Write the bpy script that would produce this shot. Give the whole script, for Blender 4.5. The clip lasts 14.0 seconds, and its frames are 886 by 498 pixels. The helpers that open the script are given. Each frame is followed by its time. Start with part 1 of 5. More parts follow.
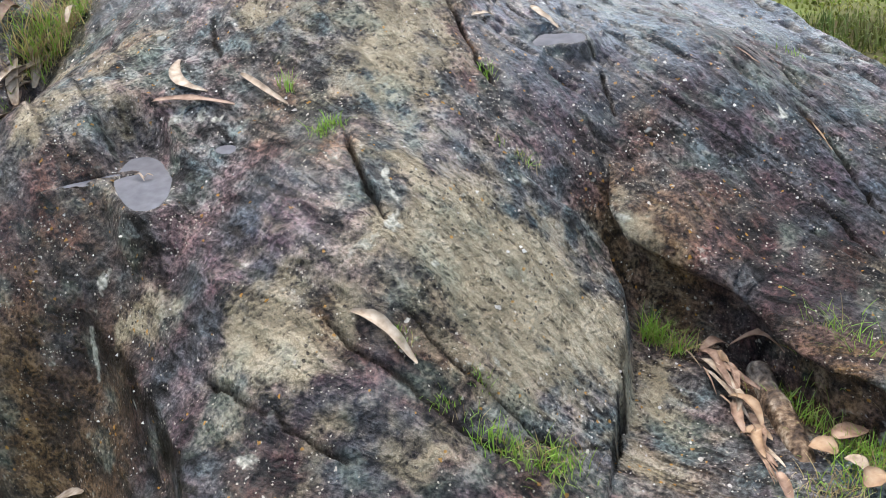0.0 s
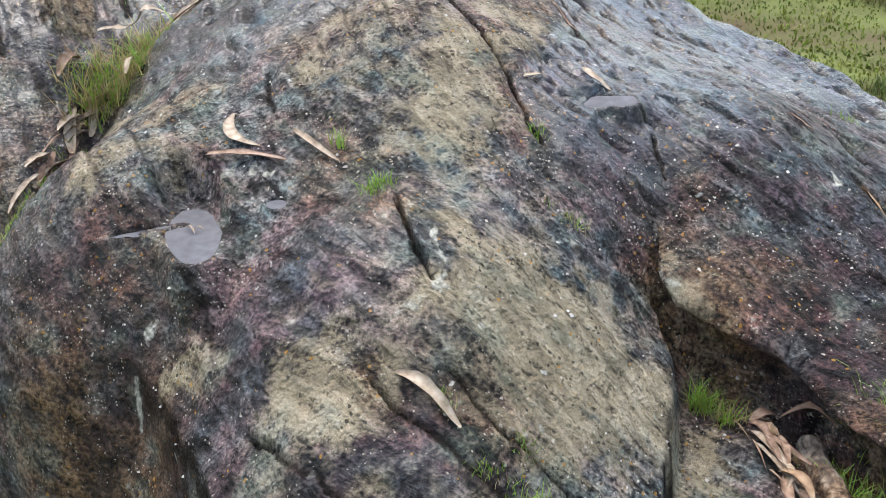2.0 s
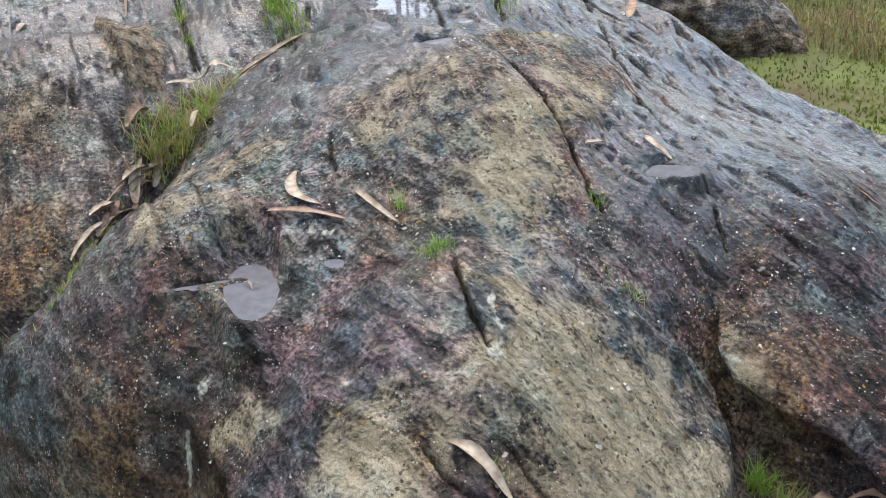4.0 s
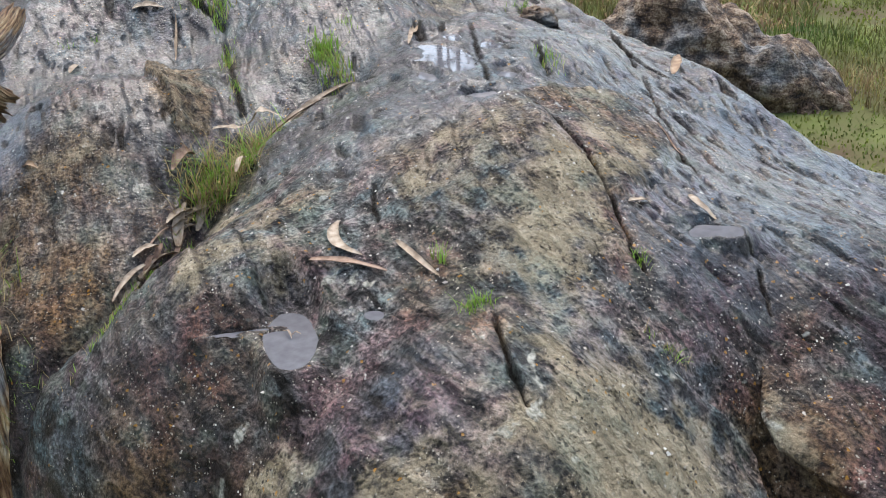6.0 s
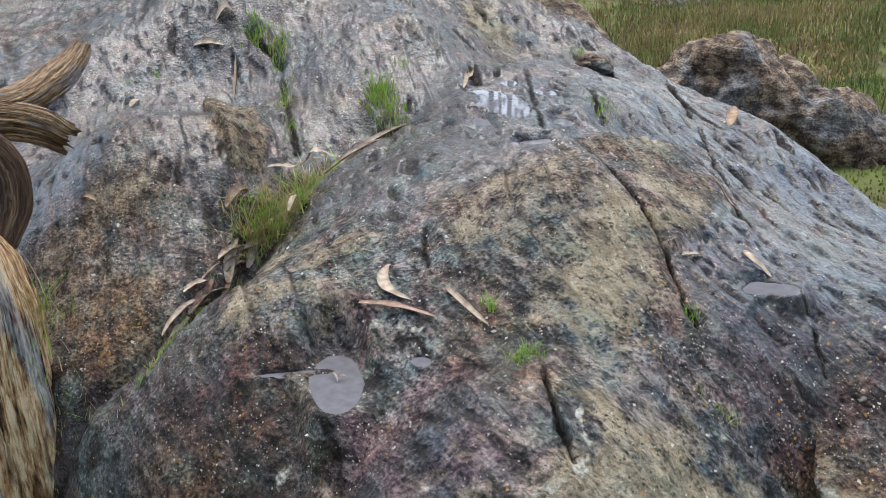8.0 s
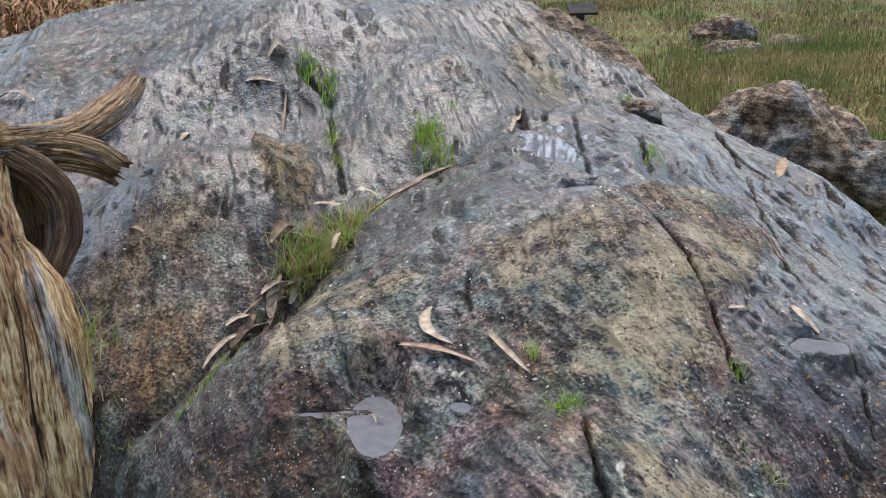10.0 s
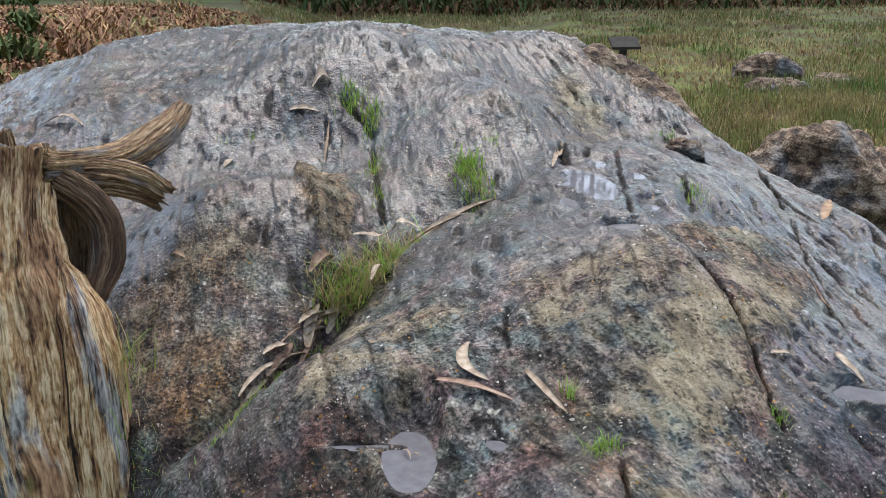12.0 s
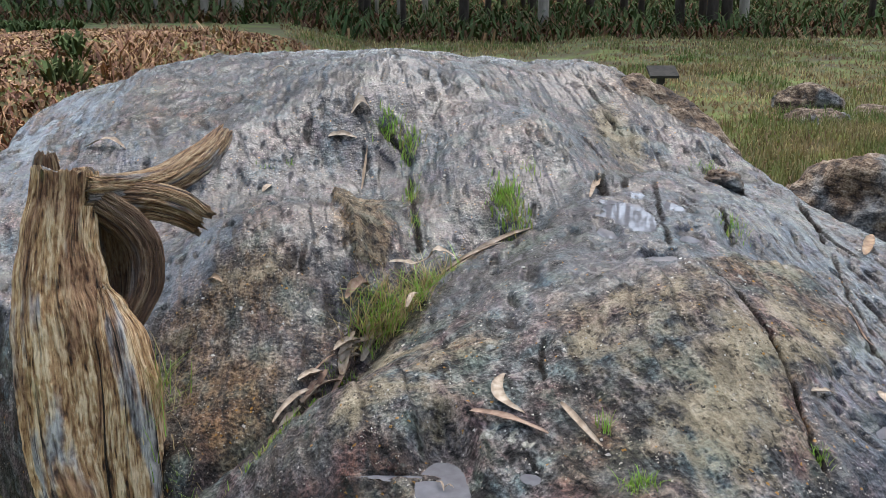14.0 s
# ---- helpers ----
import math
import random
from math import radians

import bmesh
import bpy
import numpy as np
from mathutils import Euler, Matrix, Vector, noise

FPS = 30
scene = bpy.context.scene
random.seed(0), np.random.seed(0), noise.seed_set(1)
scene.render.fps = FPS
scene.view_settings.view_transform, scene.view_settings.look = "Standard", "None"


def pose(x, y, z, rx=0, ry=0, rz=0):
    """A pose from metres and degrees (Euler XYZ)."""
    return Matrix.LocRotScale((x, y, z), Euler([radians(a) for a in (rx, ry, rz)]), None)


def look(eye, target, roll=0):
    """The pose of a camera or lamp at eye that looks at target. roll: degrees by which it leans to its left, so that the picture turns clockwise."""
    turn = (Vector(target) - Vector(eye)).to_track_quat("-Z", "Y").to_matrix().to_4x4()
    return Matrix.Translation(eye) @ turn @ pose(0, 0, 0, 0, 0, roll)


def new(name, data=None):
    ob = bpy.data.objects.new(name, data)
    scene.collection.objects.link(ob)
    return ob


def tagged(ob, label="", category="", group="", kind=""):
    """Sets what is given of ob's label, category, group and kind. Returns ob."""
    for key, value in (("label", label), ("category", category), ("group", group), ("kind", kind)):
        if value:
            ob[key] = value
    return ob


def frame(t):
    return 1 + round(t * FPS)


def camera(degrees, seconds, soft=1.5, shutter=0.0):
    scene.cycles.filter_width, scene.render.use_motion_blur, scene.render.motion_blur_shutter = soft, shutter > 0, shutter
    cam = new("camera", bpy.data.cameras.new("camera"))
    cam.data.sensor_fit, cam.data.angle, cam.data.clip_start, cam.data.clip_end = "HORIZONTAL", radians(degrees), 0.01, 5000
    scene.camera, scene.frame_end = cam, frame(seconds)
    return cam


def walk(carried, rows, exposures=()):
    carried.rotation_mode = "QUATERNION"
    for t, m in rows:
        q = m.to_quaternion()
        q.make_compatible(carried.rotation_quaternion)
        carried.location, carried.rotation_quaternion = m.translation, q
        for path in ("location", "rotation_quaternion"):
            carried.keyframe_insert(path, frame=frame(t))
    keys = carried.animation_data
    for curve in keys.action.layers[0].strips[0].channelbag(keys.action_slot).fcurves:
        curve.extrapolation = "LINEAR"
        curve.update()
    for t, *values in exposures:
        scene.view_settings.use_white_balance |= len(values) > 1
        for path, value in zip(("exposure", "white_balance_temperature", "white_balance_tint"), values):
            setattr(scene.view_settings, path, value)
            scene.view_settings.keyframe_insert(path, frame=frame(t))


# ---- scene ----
cam = camera(48.265, 14.0, soft=0.55)
PATH = [
    (0, pose(0.0649, -0.1264, 1.4297, 57.326, 4.955, -19.618)),
    (0.5, pose(0.0636, -0.1209, 1.4327, 57.85, 4.947, -19.184)),
    (1, pose(0.0628, -0.1147, 1.438, 58.6, 4.95, -18.528)),
    (1.5, pose(0.0636, -0.1074, 1.4435, 59.509, 4.896, -17.628)),
    (2, pose(0.0619, -0.1005, 1.4471, 60.399, 4.734, -16.671)),
    (2.5, pose(0.0591, -0.0933, 1.4533, 61.21, 4.57, -15.689)),
    (3, pose(0.0551, -0.0856, 1.4589, 62.066, 4.406, -14.73)),
    (5.5, pose(0.0406, -0.0574, 1.4859, 65.711, 3.539, -11.324)),
    (6, pose(0.0366, -0.0527, 1.4928, 66.303, 3.306, -10.66)),
    (6.5, pose(0.0351, -0.0479, 1.4976, 66.915, 3.108, -9.808)),
    (7, pose(0.0326, -0.0423, 1.5022, 67.56, 2.883, -8.991)),
    (7.5, pose(0.0303, -0.0371, 1.5064, 68.112, 2.664, -8.174)),
    (8, pose(0.0271, -0.0325, 1.5112, 68.637, 2.349, -7.45)),
    (10.5, pose(0.0159, -0.0163, 1.5284, 71.312, 1.026, -3.961)),
    (11, pose(0.0137, -0.0136, 1.532, 71.69, 0.802, -3.357)),
    (11.5, pose(0.0112, -0.0113, 1.5351, 72.127, 0.59, -2.757)),
    (12, pose(0.0086, -0.008, 1.5391, 72.551, 0.387, -2.144)),
    (12.5, pose(0.0051, -0.004, 1.5435, 72.989, 0.21, -1.557)),
    (13, pose(0.0016, -0.0011, 1.5473, 73.426, 0.109, -0.92)),
    (13.5, pose(0.0001, -0.0005, 1.5489, 73.787, 0.056, -0.347)),
    (14, pose(0.0, 0.0, 1.55, 74.0, -0.0, 0.0)),
]
walk(cam, PATH, [(0.0, 1.7), (3.0, 1.6), (6.5, 1.4), (11.0, 1.32), (14.0, 1.3)])

# ---- world and light: a bright overcast sky ----
SUN_UP, SUN_ROUND = radians(60), radians(15)
world = bpy.data.worlds.new("overcast_sky")
world.use_nodes = True
wn = world.node_tree.nodes
sky = wn.new("ShaderNodeTexSky")
sky.sky_type, sky.sun_disc, sky.sun_elevation, sky.sun_rotation = "NISHITA", False, SUN_UP, SUN_ROUND
sky.dust_density, sky.air_density = 2.0, 1.0
pale = wn.new("ShaderNodeHueSaturation")
pale.inputs["Saturation"].default_value = 0.8
world.node_tree.links.new(sky.outputs[0], pale.inputs["Color"])
world.node_tree.links.new(pale.outputs[0], wn["Background"].inputs["Color"])
wn["Background"].inputs["Strength"].default_value = 0.15
scene.world = world
sun = new("sun", bpy.data.lights.new("sun", "SUN"))
sun.data.energy, sun.data.angle, sun.data.color = 1.2, radians(60), (1.0, 0.93, 0.86)
sun.matrix_world = look((0, 0, 30), (-30 * math.cos(SUN_UP) * math.sin(-SUN_ROUND), -30 * math.cos(SUN_UP) * math.cos(SUN_ROUND), 30 - 30 * math.sin(SUN_UP)))

# ---- relief of the outcrop ----
# numpy noise, so that the whole slab can be shaped at once
def hashed(ix, iy, seed):
    h = (ix.astype(np.int64) * 374761393 + iy.astype(np.int64) * 668265263 + seed * 1442695041) & 0xFFFFFFFF
    h = ((h ^ (h >> 13)) * 1274126177) & 0xFFFFFFFF
    return ((h ^ (h >> 16)) & 0xFFFF) / 65535.0


def grain(x, y, seed=0):
    """Smooth noise from -1 to 1, one cell to the unit."""
    ix, iy = np.floor(x), np.floor(y)
    fx, fy = x - ix, y - iy
    ux, uy = fx * fx * (3 - 2 * fx), fy * fy * (3 - 2 * fy)
    a, b = hashed(ix, iy, seed), hashed(ix + 1, iy, seed)
    c, d = hashed(ix, iy + 1, seed), hashed(ix + 1, iy + 1, seed)
    return ((a + (b - a) * ux) * (1 - uy) + (c + (d - c) * ux) * uy) * 2 - 1


def fbm(x, y, octaves=4, seed=0, gain=0.5):
    total, amp = 0, 1.0
    for o in range(octaves):
        total = total + amp * grain(x * 2 ** o + 17.3 * o, y * 2 ** o - 9.1 * o, seed + o)
        amp *= gain
    return total


def ramp(a, b, v):
    t = np.clip((v - a) / (b - a), 0, 1)
    return t * t * (3 - 2 * t)


def along(x, y, line):
    """Distance to a line of points, signed (plus on its left), and how far along it, from 0 to 1."""
    best, sign, at = np.full(np.shape(x), 1e9), np.ones(np.shape(x)), np.zeros(np.shape(x))
    n = len(line) - 1
    for k in range(n):
        (ax, ay), (bx, by) = line[k], line[k + 1]
        dx, dy = bx - ax, by - ay
        t = np.clip(((x - ax) * dx + (y - ay) * dy) / (dx * dx + dy * dy), 0, 1)
        d = np.hypot(x - ax - t * dx, y - ay - t * dy)
        near = d < best
        best = np.where(near, d, best)
        sign = np.where(near, np.where(dx * (y - ay) - dy * (x - ax) >= 0, 1.0, -1.0), sign)
        at = np.where(near, (k + t) / n, at)
    return best * sign, at


def within(x, y, ring):
    """Distance to a closed line of points, plus inside it and minus outside."""
    inside = np.zeros(np.shape(x), bool)
    for (ax, ay), (bx, by) in zip(ring, ring[1:]):
        if ay != by:
            inside ^= ((ay > y) != (by > y)) & (x < (bx - ax) * (y - ay) / (by - ay) + ax)
    return np.where(inside, 1.0, -1.0) * np.abs(along(x, y, ring)[0])


def swells(x, y, base, hills):
    z = base[0] + base[1] * x + base[2] * y
    for cx, cy, r, h in hills:
        z = z + h * np.exp(-((x - cx) ** 2 + (y - cy) ** 2) / (2 * r * r))
    return z


FRONT_BASE, BACK_BASE = (-0.121, -0.101, 0.201), (-0.342, -0.006, 0.228)
FRONT = [(0.7, 2.4, 0.42, 0.29), (0.4, 1.6, 0.3, 0.24), (-0.9, 1.9, 0.3, -0.37), (-0.5, 1.5, 0.3, -0.24), (-0.5, 2.8, 0.3, -0.26),
         (1.6, 2.2, 0.3, 0.14), (0.9, 3.3, 0.42, 0.23), (0.9, 1.2, 0.3, -0.1), (0.1, 2.5, 0.3, -0.02), (2.1, 2.6, 0.3, -0.05),
         (0.8, 3.7, 0.3, 0.11), (-0.3, 2.3, 0.3, 0.22), (1.4, 0.9, 0.3, 0.09), (1.2, 1.9, 0.3, 0.06), (1.8, 3.6, 0.3, 0.07),
         (-0.8, 2.5, 0.3, -0.2), (-0.5, 1.8, 0.3, -0.18), (0.3, 2.8, 0.3, 0.09), (1.4, 2.7, 0.3, 0.03), (1.2, 1.4, 0.3, -0.03)]
BACK = [(-0.5, 4.65, 0.7, 0.44), (-0.5, 3.35, 0.35, 0.31), (0.8, 6.25, 0.35, -0.22), (-2.3, 6.05, 0.35, -0.29), (0.5, 3.95, 0.35, 0.29),
         (0.5, 5.25, 0.35, 0.02), (-2.4, 4.95, 0.35, -0.15), (-0.4, 4.05, 0.35, -0.29), (-0.9, 4.85, 0.35, -0.18), (-1.2, 3.65, 0.35, -0.14),
         (0.9, 5.35, 0.35, 0.13), (-1.5, 2.55, 0.35, -0.08), (-1.8, 3.95, 0.35, -0.01), (1.5, 5.35, 0.35, -0.11), (1.0, 4.15, 0.35, -0.17),
         (0.0, 3.15, 0.35, -0.1), (-1.3, 5.55, 0.35, 0.05)]
SEAM = [(2.5, 4.75), (1.3, 4.5), (0.93, 4.35), (0.62, 4.02), (0.4, 3.85), (0.3, 3.65), (0.33, 3.44), (0.18, 3.4), (0.03, 3.27), (-0.12, 3.08), (-0.24, 2.93), (-0.32, 2.83), (-0.44, 2.67),
        (-0.57, 2.55), (-0.75, 2.38), (-1.2, 2.1)]


RIM = [(2.45, 2.1), (2.4, 2.75), (2.2, 3.05), (1.98, 3.35), (1.86, 3.65), (1.76, 4.0), (1.66, 4.45), (1.53, 4.8), (1.36, 5.12), (1.16, 5.4), (0.9, 5.75), (0.6, 6.1), (0.0, 6.4),
       (-0.8, 6.5), (-1.7, 6.3), (-2.2, 5.7), (-2.35, 5.1), (-2.2, 4.0), (-1.75, 3.3), (-1.2, 2.75), (-0.85, 2.4), (-0.72, 2.15), (-0.56, 1.95), (-0.46, 1.75),
       (-0.38, 1.5), (-0.28, 1.2), (-0.12, 0.85), (0.4, 0.72), (0.95, 0.7), (1.5, 0.55), (2.2, 0.8), (2.6, 1.4), (2.45, 2.1)]
EDGE_SLAB = [(0.73, 1.87), (0.76, 1.79), (0.86, 1.76), (0.95, 1.72), (1.01, 1.68), (1.0, 1.58), (0.95, 1.483), (0.904, 1.40), (0.86, 1.33)]
EDGE_BULGE = [(1.146, 1.93), (1.107, 1.848), (1.092, 1.731), (1.102, 1.666), (1.159, 1.603), (1.214, 1.539), (1.258, 1.484), (1.276, 1.443), (1.292, 1.321), (1.324, 1.199), (1.37, 1.08), (1.5, 0.9)]
# the upper skin of brown crusted rock, a finger thicker than the washed slab round it
CRUST = [(0.467, 2.617), (0.293, 2.46), (0.29, 2.32), (0.40, 2.17), (0.52, 1.98), (0.47, 1.75), (0.73, 1.86), (0.86, 2.12), (0.86, 2.26), (1.05, 2.42), (1.2, 2.66), (1.235, 2.845), (1.178, 3.06), (0.919, 2.96), (0.652, 2.763), (0.467, 2.617)]
LEFT_FACE = [(-0.24, 2.05), (-0.19, 1.89), (-0.14, 1.72), (-0.07, 1.47), (-0.06, 1.3), (0.0, 1.0)]
# open joints: line, half width, depth
JOINTS_LOW = [
    ([(0.446, 1.867), (0.442, 1.699), (0.451, 1.632), (0.455, 1.573)], 0.011, 0.032),
    ([(0.265, 1.436), (0.320, 1.351), (0.401, 1.274), (0.461, 1.204), (0.556, 1.162)], 0.012, 0.035),
    ([(0.946, 1.463), (0.847, 1.303), (0.763, 1.166), (0.630, 1.170), (0.542, 1.260), (0.455, 1.352), (0.408, 1.434)], 0.009, 0.028),
    ([(0.776, 2.750), (0.836, 2.634), (0.868, 2.447), (0.871, 2.240), (0.865, 2.092), (0.875, 1.998)], 0.010, 0.035),
    ([(0.276, 2.501), (0.255, 2.387), (0.256, 2.281)], 0.012, 0.02),
    ([(0.818, 3.752), (0.732, 3.218), (0.693, 2.897)], 0.014, 0.03),
    ([(0.629, 4.442), (0.706, 4.234)], 0.03, 0.04),
    ([(-0.149, 4.146), (-0.104, 3.589), (-0.078, 3.372)], 0.022, 0.04),
    ([(1.748, 1.994), (1.774, 1.818), (1.745, 1.570)], 0.012, 0.04),
    ([(1.196, 2.082), (1.179, 1.949)], 0.010, 0.02),
    ([(1.561, 1.66), (1.60, 1.56), (1.62, 1.42)], 0.010, 0.03),
]
JOINTS_HIGH = [
    ([(-0.194, 1.880), (-0.138, 1.719), (-0.076, 1.470), (-0.056, 1.293)], 0.018, 0.03),
    ([(0.007, 1.531), (0.089, 1.351), (0.170, 1.242), (0.248, 1.155)], 0.010, 0.022),
    ([(-0.288, 4.407), (-0.208, 4.289), (-0.117, 4.123)], 0.03, 0.03),
    ([(1.498, 4.104), (1.448, 3.567), (1.520, 3.429)], 0.02, 0.04),
    ([(1.311, 3.039), (1.277, 2.738)], 0.014, 0.025),
    ([(1.388, 3.100), (1.422, 2.833)], 0.012, 0.025),
    ([(1.246, 3.074), (1.247, 2.781), (1.221, 2.503)], 0.010, 0.02),
    ([(0.625, 3.928), (0.589, 3.543)], 0.035, 0.06),
    ([(0.747, 4.063), (0.679, 3.622)], 0.02, 0.04),
    ([(0.98, 3.42), (0.959, 3.286), (0.93, 3.03)], 0.016, 0.035),
    ([(1.534, 4.2), (1.46, 3.75), (1.385, 3.453)], 0.014, 0.03),
    ([(1.385, 3.40), (1.33, 3.1), (1.297, 2.95)], 0.012, 0.03),
]
JOINTS = JOINTS_LOW + JOINTS_HIGH
# pools: centre, half length, half width, turn in degrees
POOLS = [((-0.002, 2.02), 0.060, 0.135, 0), ((0.199, 1.988), 0.024, 0.03, 10), ((1.13, 2.2), 0.075, 0.04, -12), ((0.64, 3.29), 0.075, 0.22, 6),
         ((0.787, 3.041), 0.036, 0.05, 0), ((0.538, 3.128), 0.025, 0.07, 10), ((0.648, 2.856), 0.045, 0.03, 0), ((0.711, 3.557), 0.036, 0.06, 0), ((0.809, 3.395), 0.03, 0.07, 0), ((-0.129, 2.082), 0.08, 0.010, 0)]


def lie(x, y):
    """The ground's height: level grass, with a bank that rises to the left and behind."""
    return (-0.3 + 0.28 * ramp(3.0, 9.0, y) + 0.85 * ramp(-1.2, -3.4, x) * ramp(2.2, 5.2, y) * (1 - 0.5 * ramp(8, 20, y))
            + 0.1 * ramp(2.0, 3.0, x) + 0.3 * ramp(-1.0, 0.5, x) * ramp(4.5, 6.5, y) * ramp(14, 7, y) * ramp(2.2, 1.2, x))


def bare(x, y):
    """The slabs without their small relief."""
    d, s = along(x, y, SEAM)
    front, back = swells(x, y, FRONT_BASE, FRONT), swells(x, y, BACK_BASE, BACK)
    top = np.minimum(front, 0.72 + 0.04 * (y - 3.0))
    back = back - 0.4 * np.clip(y - 5.45, 0, 9) ** 2
    soft = 0.02 + 0.28 * ramp(0.45, 0.32, s)
    mix = ramp(-1, 1, -d / soft)
    return top * (1 - mix) + back * mix


def pool_reach(x, y, pool):
    (cx, cy), a, b, turn = pool
    c, s = math.cos(math.radians(turn)), math.sin(math.radians(turn))
    u, v = (x - cx) * c + (y - cy) * s, -(x - cx) * s + (y - cy) * c
    uneven = 0.05 if (cx, cy) == POOLS[0][0] else 0.3
    wob = 1 + uneven * grain(x * 17, y * 17, 5) + 0.4 * uneven * grain(x * 50, y * 50, 6)
    return np.hypot(u / a, v / b) * wob


def pool_level(pool):
    return float(bare(np.array(pool[0][0]), np.array(pool[0][1]))) - 0.004


def gap(d, half, x, y):
    """The cut of an open joint: steep on one side, broken on the other, of uneven width."""
    w = half * (0.5 + 0.3 * grain(x * 14, y * 14, 73) + 0.3 * grain(x * 50, y * 50, 74))
    deep = 0.7 + 0.5 * grain(x * 9, y * 9, 75)
    return deep * (ramp(1.15, 0.5, np.abs(d) / np.maximum(w, 0.003 * y)) * 0.75 + 0.2 * ramp(2.6, 0.0, -d / half) * (d < 0))


def flow(x, y):
    """Across and along the grain of the schist, which swings from straight down the slope to aslant at the slab's foot."""
    s = np.clip(2.5 - y, 0, 1.6)
    return x + 0.13 * y - 0.3 * s * s + 0.05 * fbm(x * 1.7, y * 1.7, 2, 31), y + 0.12 * x


def washed(x, y):
    """Where running water has laid the grain bare: the wet slabs and the dome, from 0 to 1."""
    skin = ramp(-0.01, 0.03, within(x, y, CRUST))
    right = ramp(0.8, 1.05, x + 0.1 * fbm(x * 4, y * 4, 2, 46)) * ramp(1.75, 2.1, y)
    return np.maximum(right, ramp(2.45, 2.9, y + 0.1 * fbm(x * 3, y * 3, 2, 47))) * (1 - 0.9 * skin)


def gouges(u, v, across, length, seed, share):
    """Short open strokes along the grain, one to a cell where share is high; depth from 0 to 1."""
    cu, cv = u / across, v / length
    iu, iv = np.floor(cu), np.floor(cv)
    out = np.zeros(np.shape(u))
    for du in (-1, 0, 1):
        for dv in (-1, 0, 1):
            a, b = iu + du, iv + dv
            ox, oy = cu - a - 0.15 - 0.7 * hashed(a, b, seed), cv - b - 0.15 - 0.7 * hashed(a, b, seed + 1)
            wide, long_ = 0.10 + 0.17 * hashed(a, b, seed + 2), 0.25 + 0.4 * hashed(a, b, seed + 3)
            bent = ox + 0.25 * (hashed(a, b, seed + 5) - 0.5) * oy + 0.1 * np.sin(oy * 6 + 6 * hashed(a, b, seed + 6))
            lop = np.where(bent > 0, bent / wide, -bent / (wide * 2.4))
            r = np.hypot(lop, oy / long_)
            out = np.maximum(out, ramp(1.0, 0.45, r) * (hashed(a, b, seed + 4) < share) * (0.4 + 0.6 * hashed(a, b, seed + 7)))
    return out


def crevice(x, y, u, v):
    """Pits and strokes of the schist, from 0 to 1; dense on the wet slabs and the dome."""
    w = washed(x, y)
    patch = 0.5 + 0.5 * grain(x * 2.6, y * 1.9, 43) + 0.3 * grain(x * 7, y * 5, 45)
    wu, wv = u + 0.012 * grain(x * 16, y * 16, 44), v + 0.03 * grain(x * 6, y * 6, 48)
    big = gouges(wu, wv, 0.062, 0.15, 401, w * (0.05 + 0.6 * patch))
    small = gouges(wu + 3, wv, 0.03, 0.07, 431, (0.12 + 0.5 * w) * (0.25 + 0.8 * patch))
    wide = gouges(wu + 7, wv + 2, 0.12, 0.24, 461, ramp(3.0, 3.6, y) * (0.05 + 0.4 * patch))
    return np.maximum(np.maximum(big, 0.6 * wide), 0.55 * small)


WEDGE = [(-0.456, 4.02), (-0.41, 3.6), (-0.285, 3.19), (-0.2, 3.24), (-0.165, 3.5), (-0.237, 3.9), (-0.456, 4.02)]


def wedge_reach(x, y):
    """A brown leaf of rock that stands proud on its left and dips into the slab on its right."""
    return ramp(-0.008, 0.012, within(x + 0.012 * grain(x * 14, y * 14, 78), y, WEDGE)) * (1 - 0.8 * ramp(-0.42, -0.2, x + 0.16 * (y - 3.6)))


def ledges(x, y, u, w):
    """Broken edges of the leaves of rock, one behind the other: height, and where the broken faces are."""
    rise, face = 0.0, 0.0
    for k, deep, seed in ((7.0, 0.017, 61), (19.0, 0.008, 64)):
        q = u * k + 0.35 * fbm(x * 5, y * 2.5, 3, seed)
        saw = q - np.floor(q)
        much = ramp(-0.2, 0.35, fbm(x * 3.1, y * 1.6, 2, seed + 2)) * (1 - 0.5 * w)
        rise = rise + deep * (saw - ramp(0.86, 1.0, saw)) * much
        face = np.maximum(face, ramp(0.84, 0.93, saw) * much)
    return rise, face


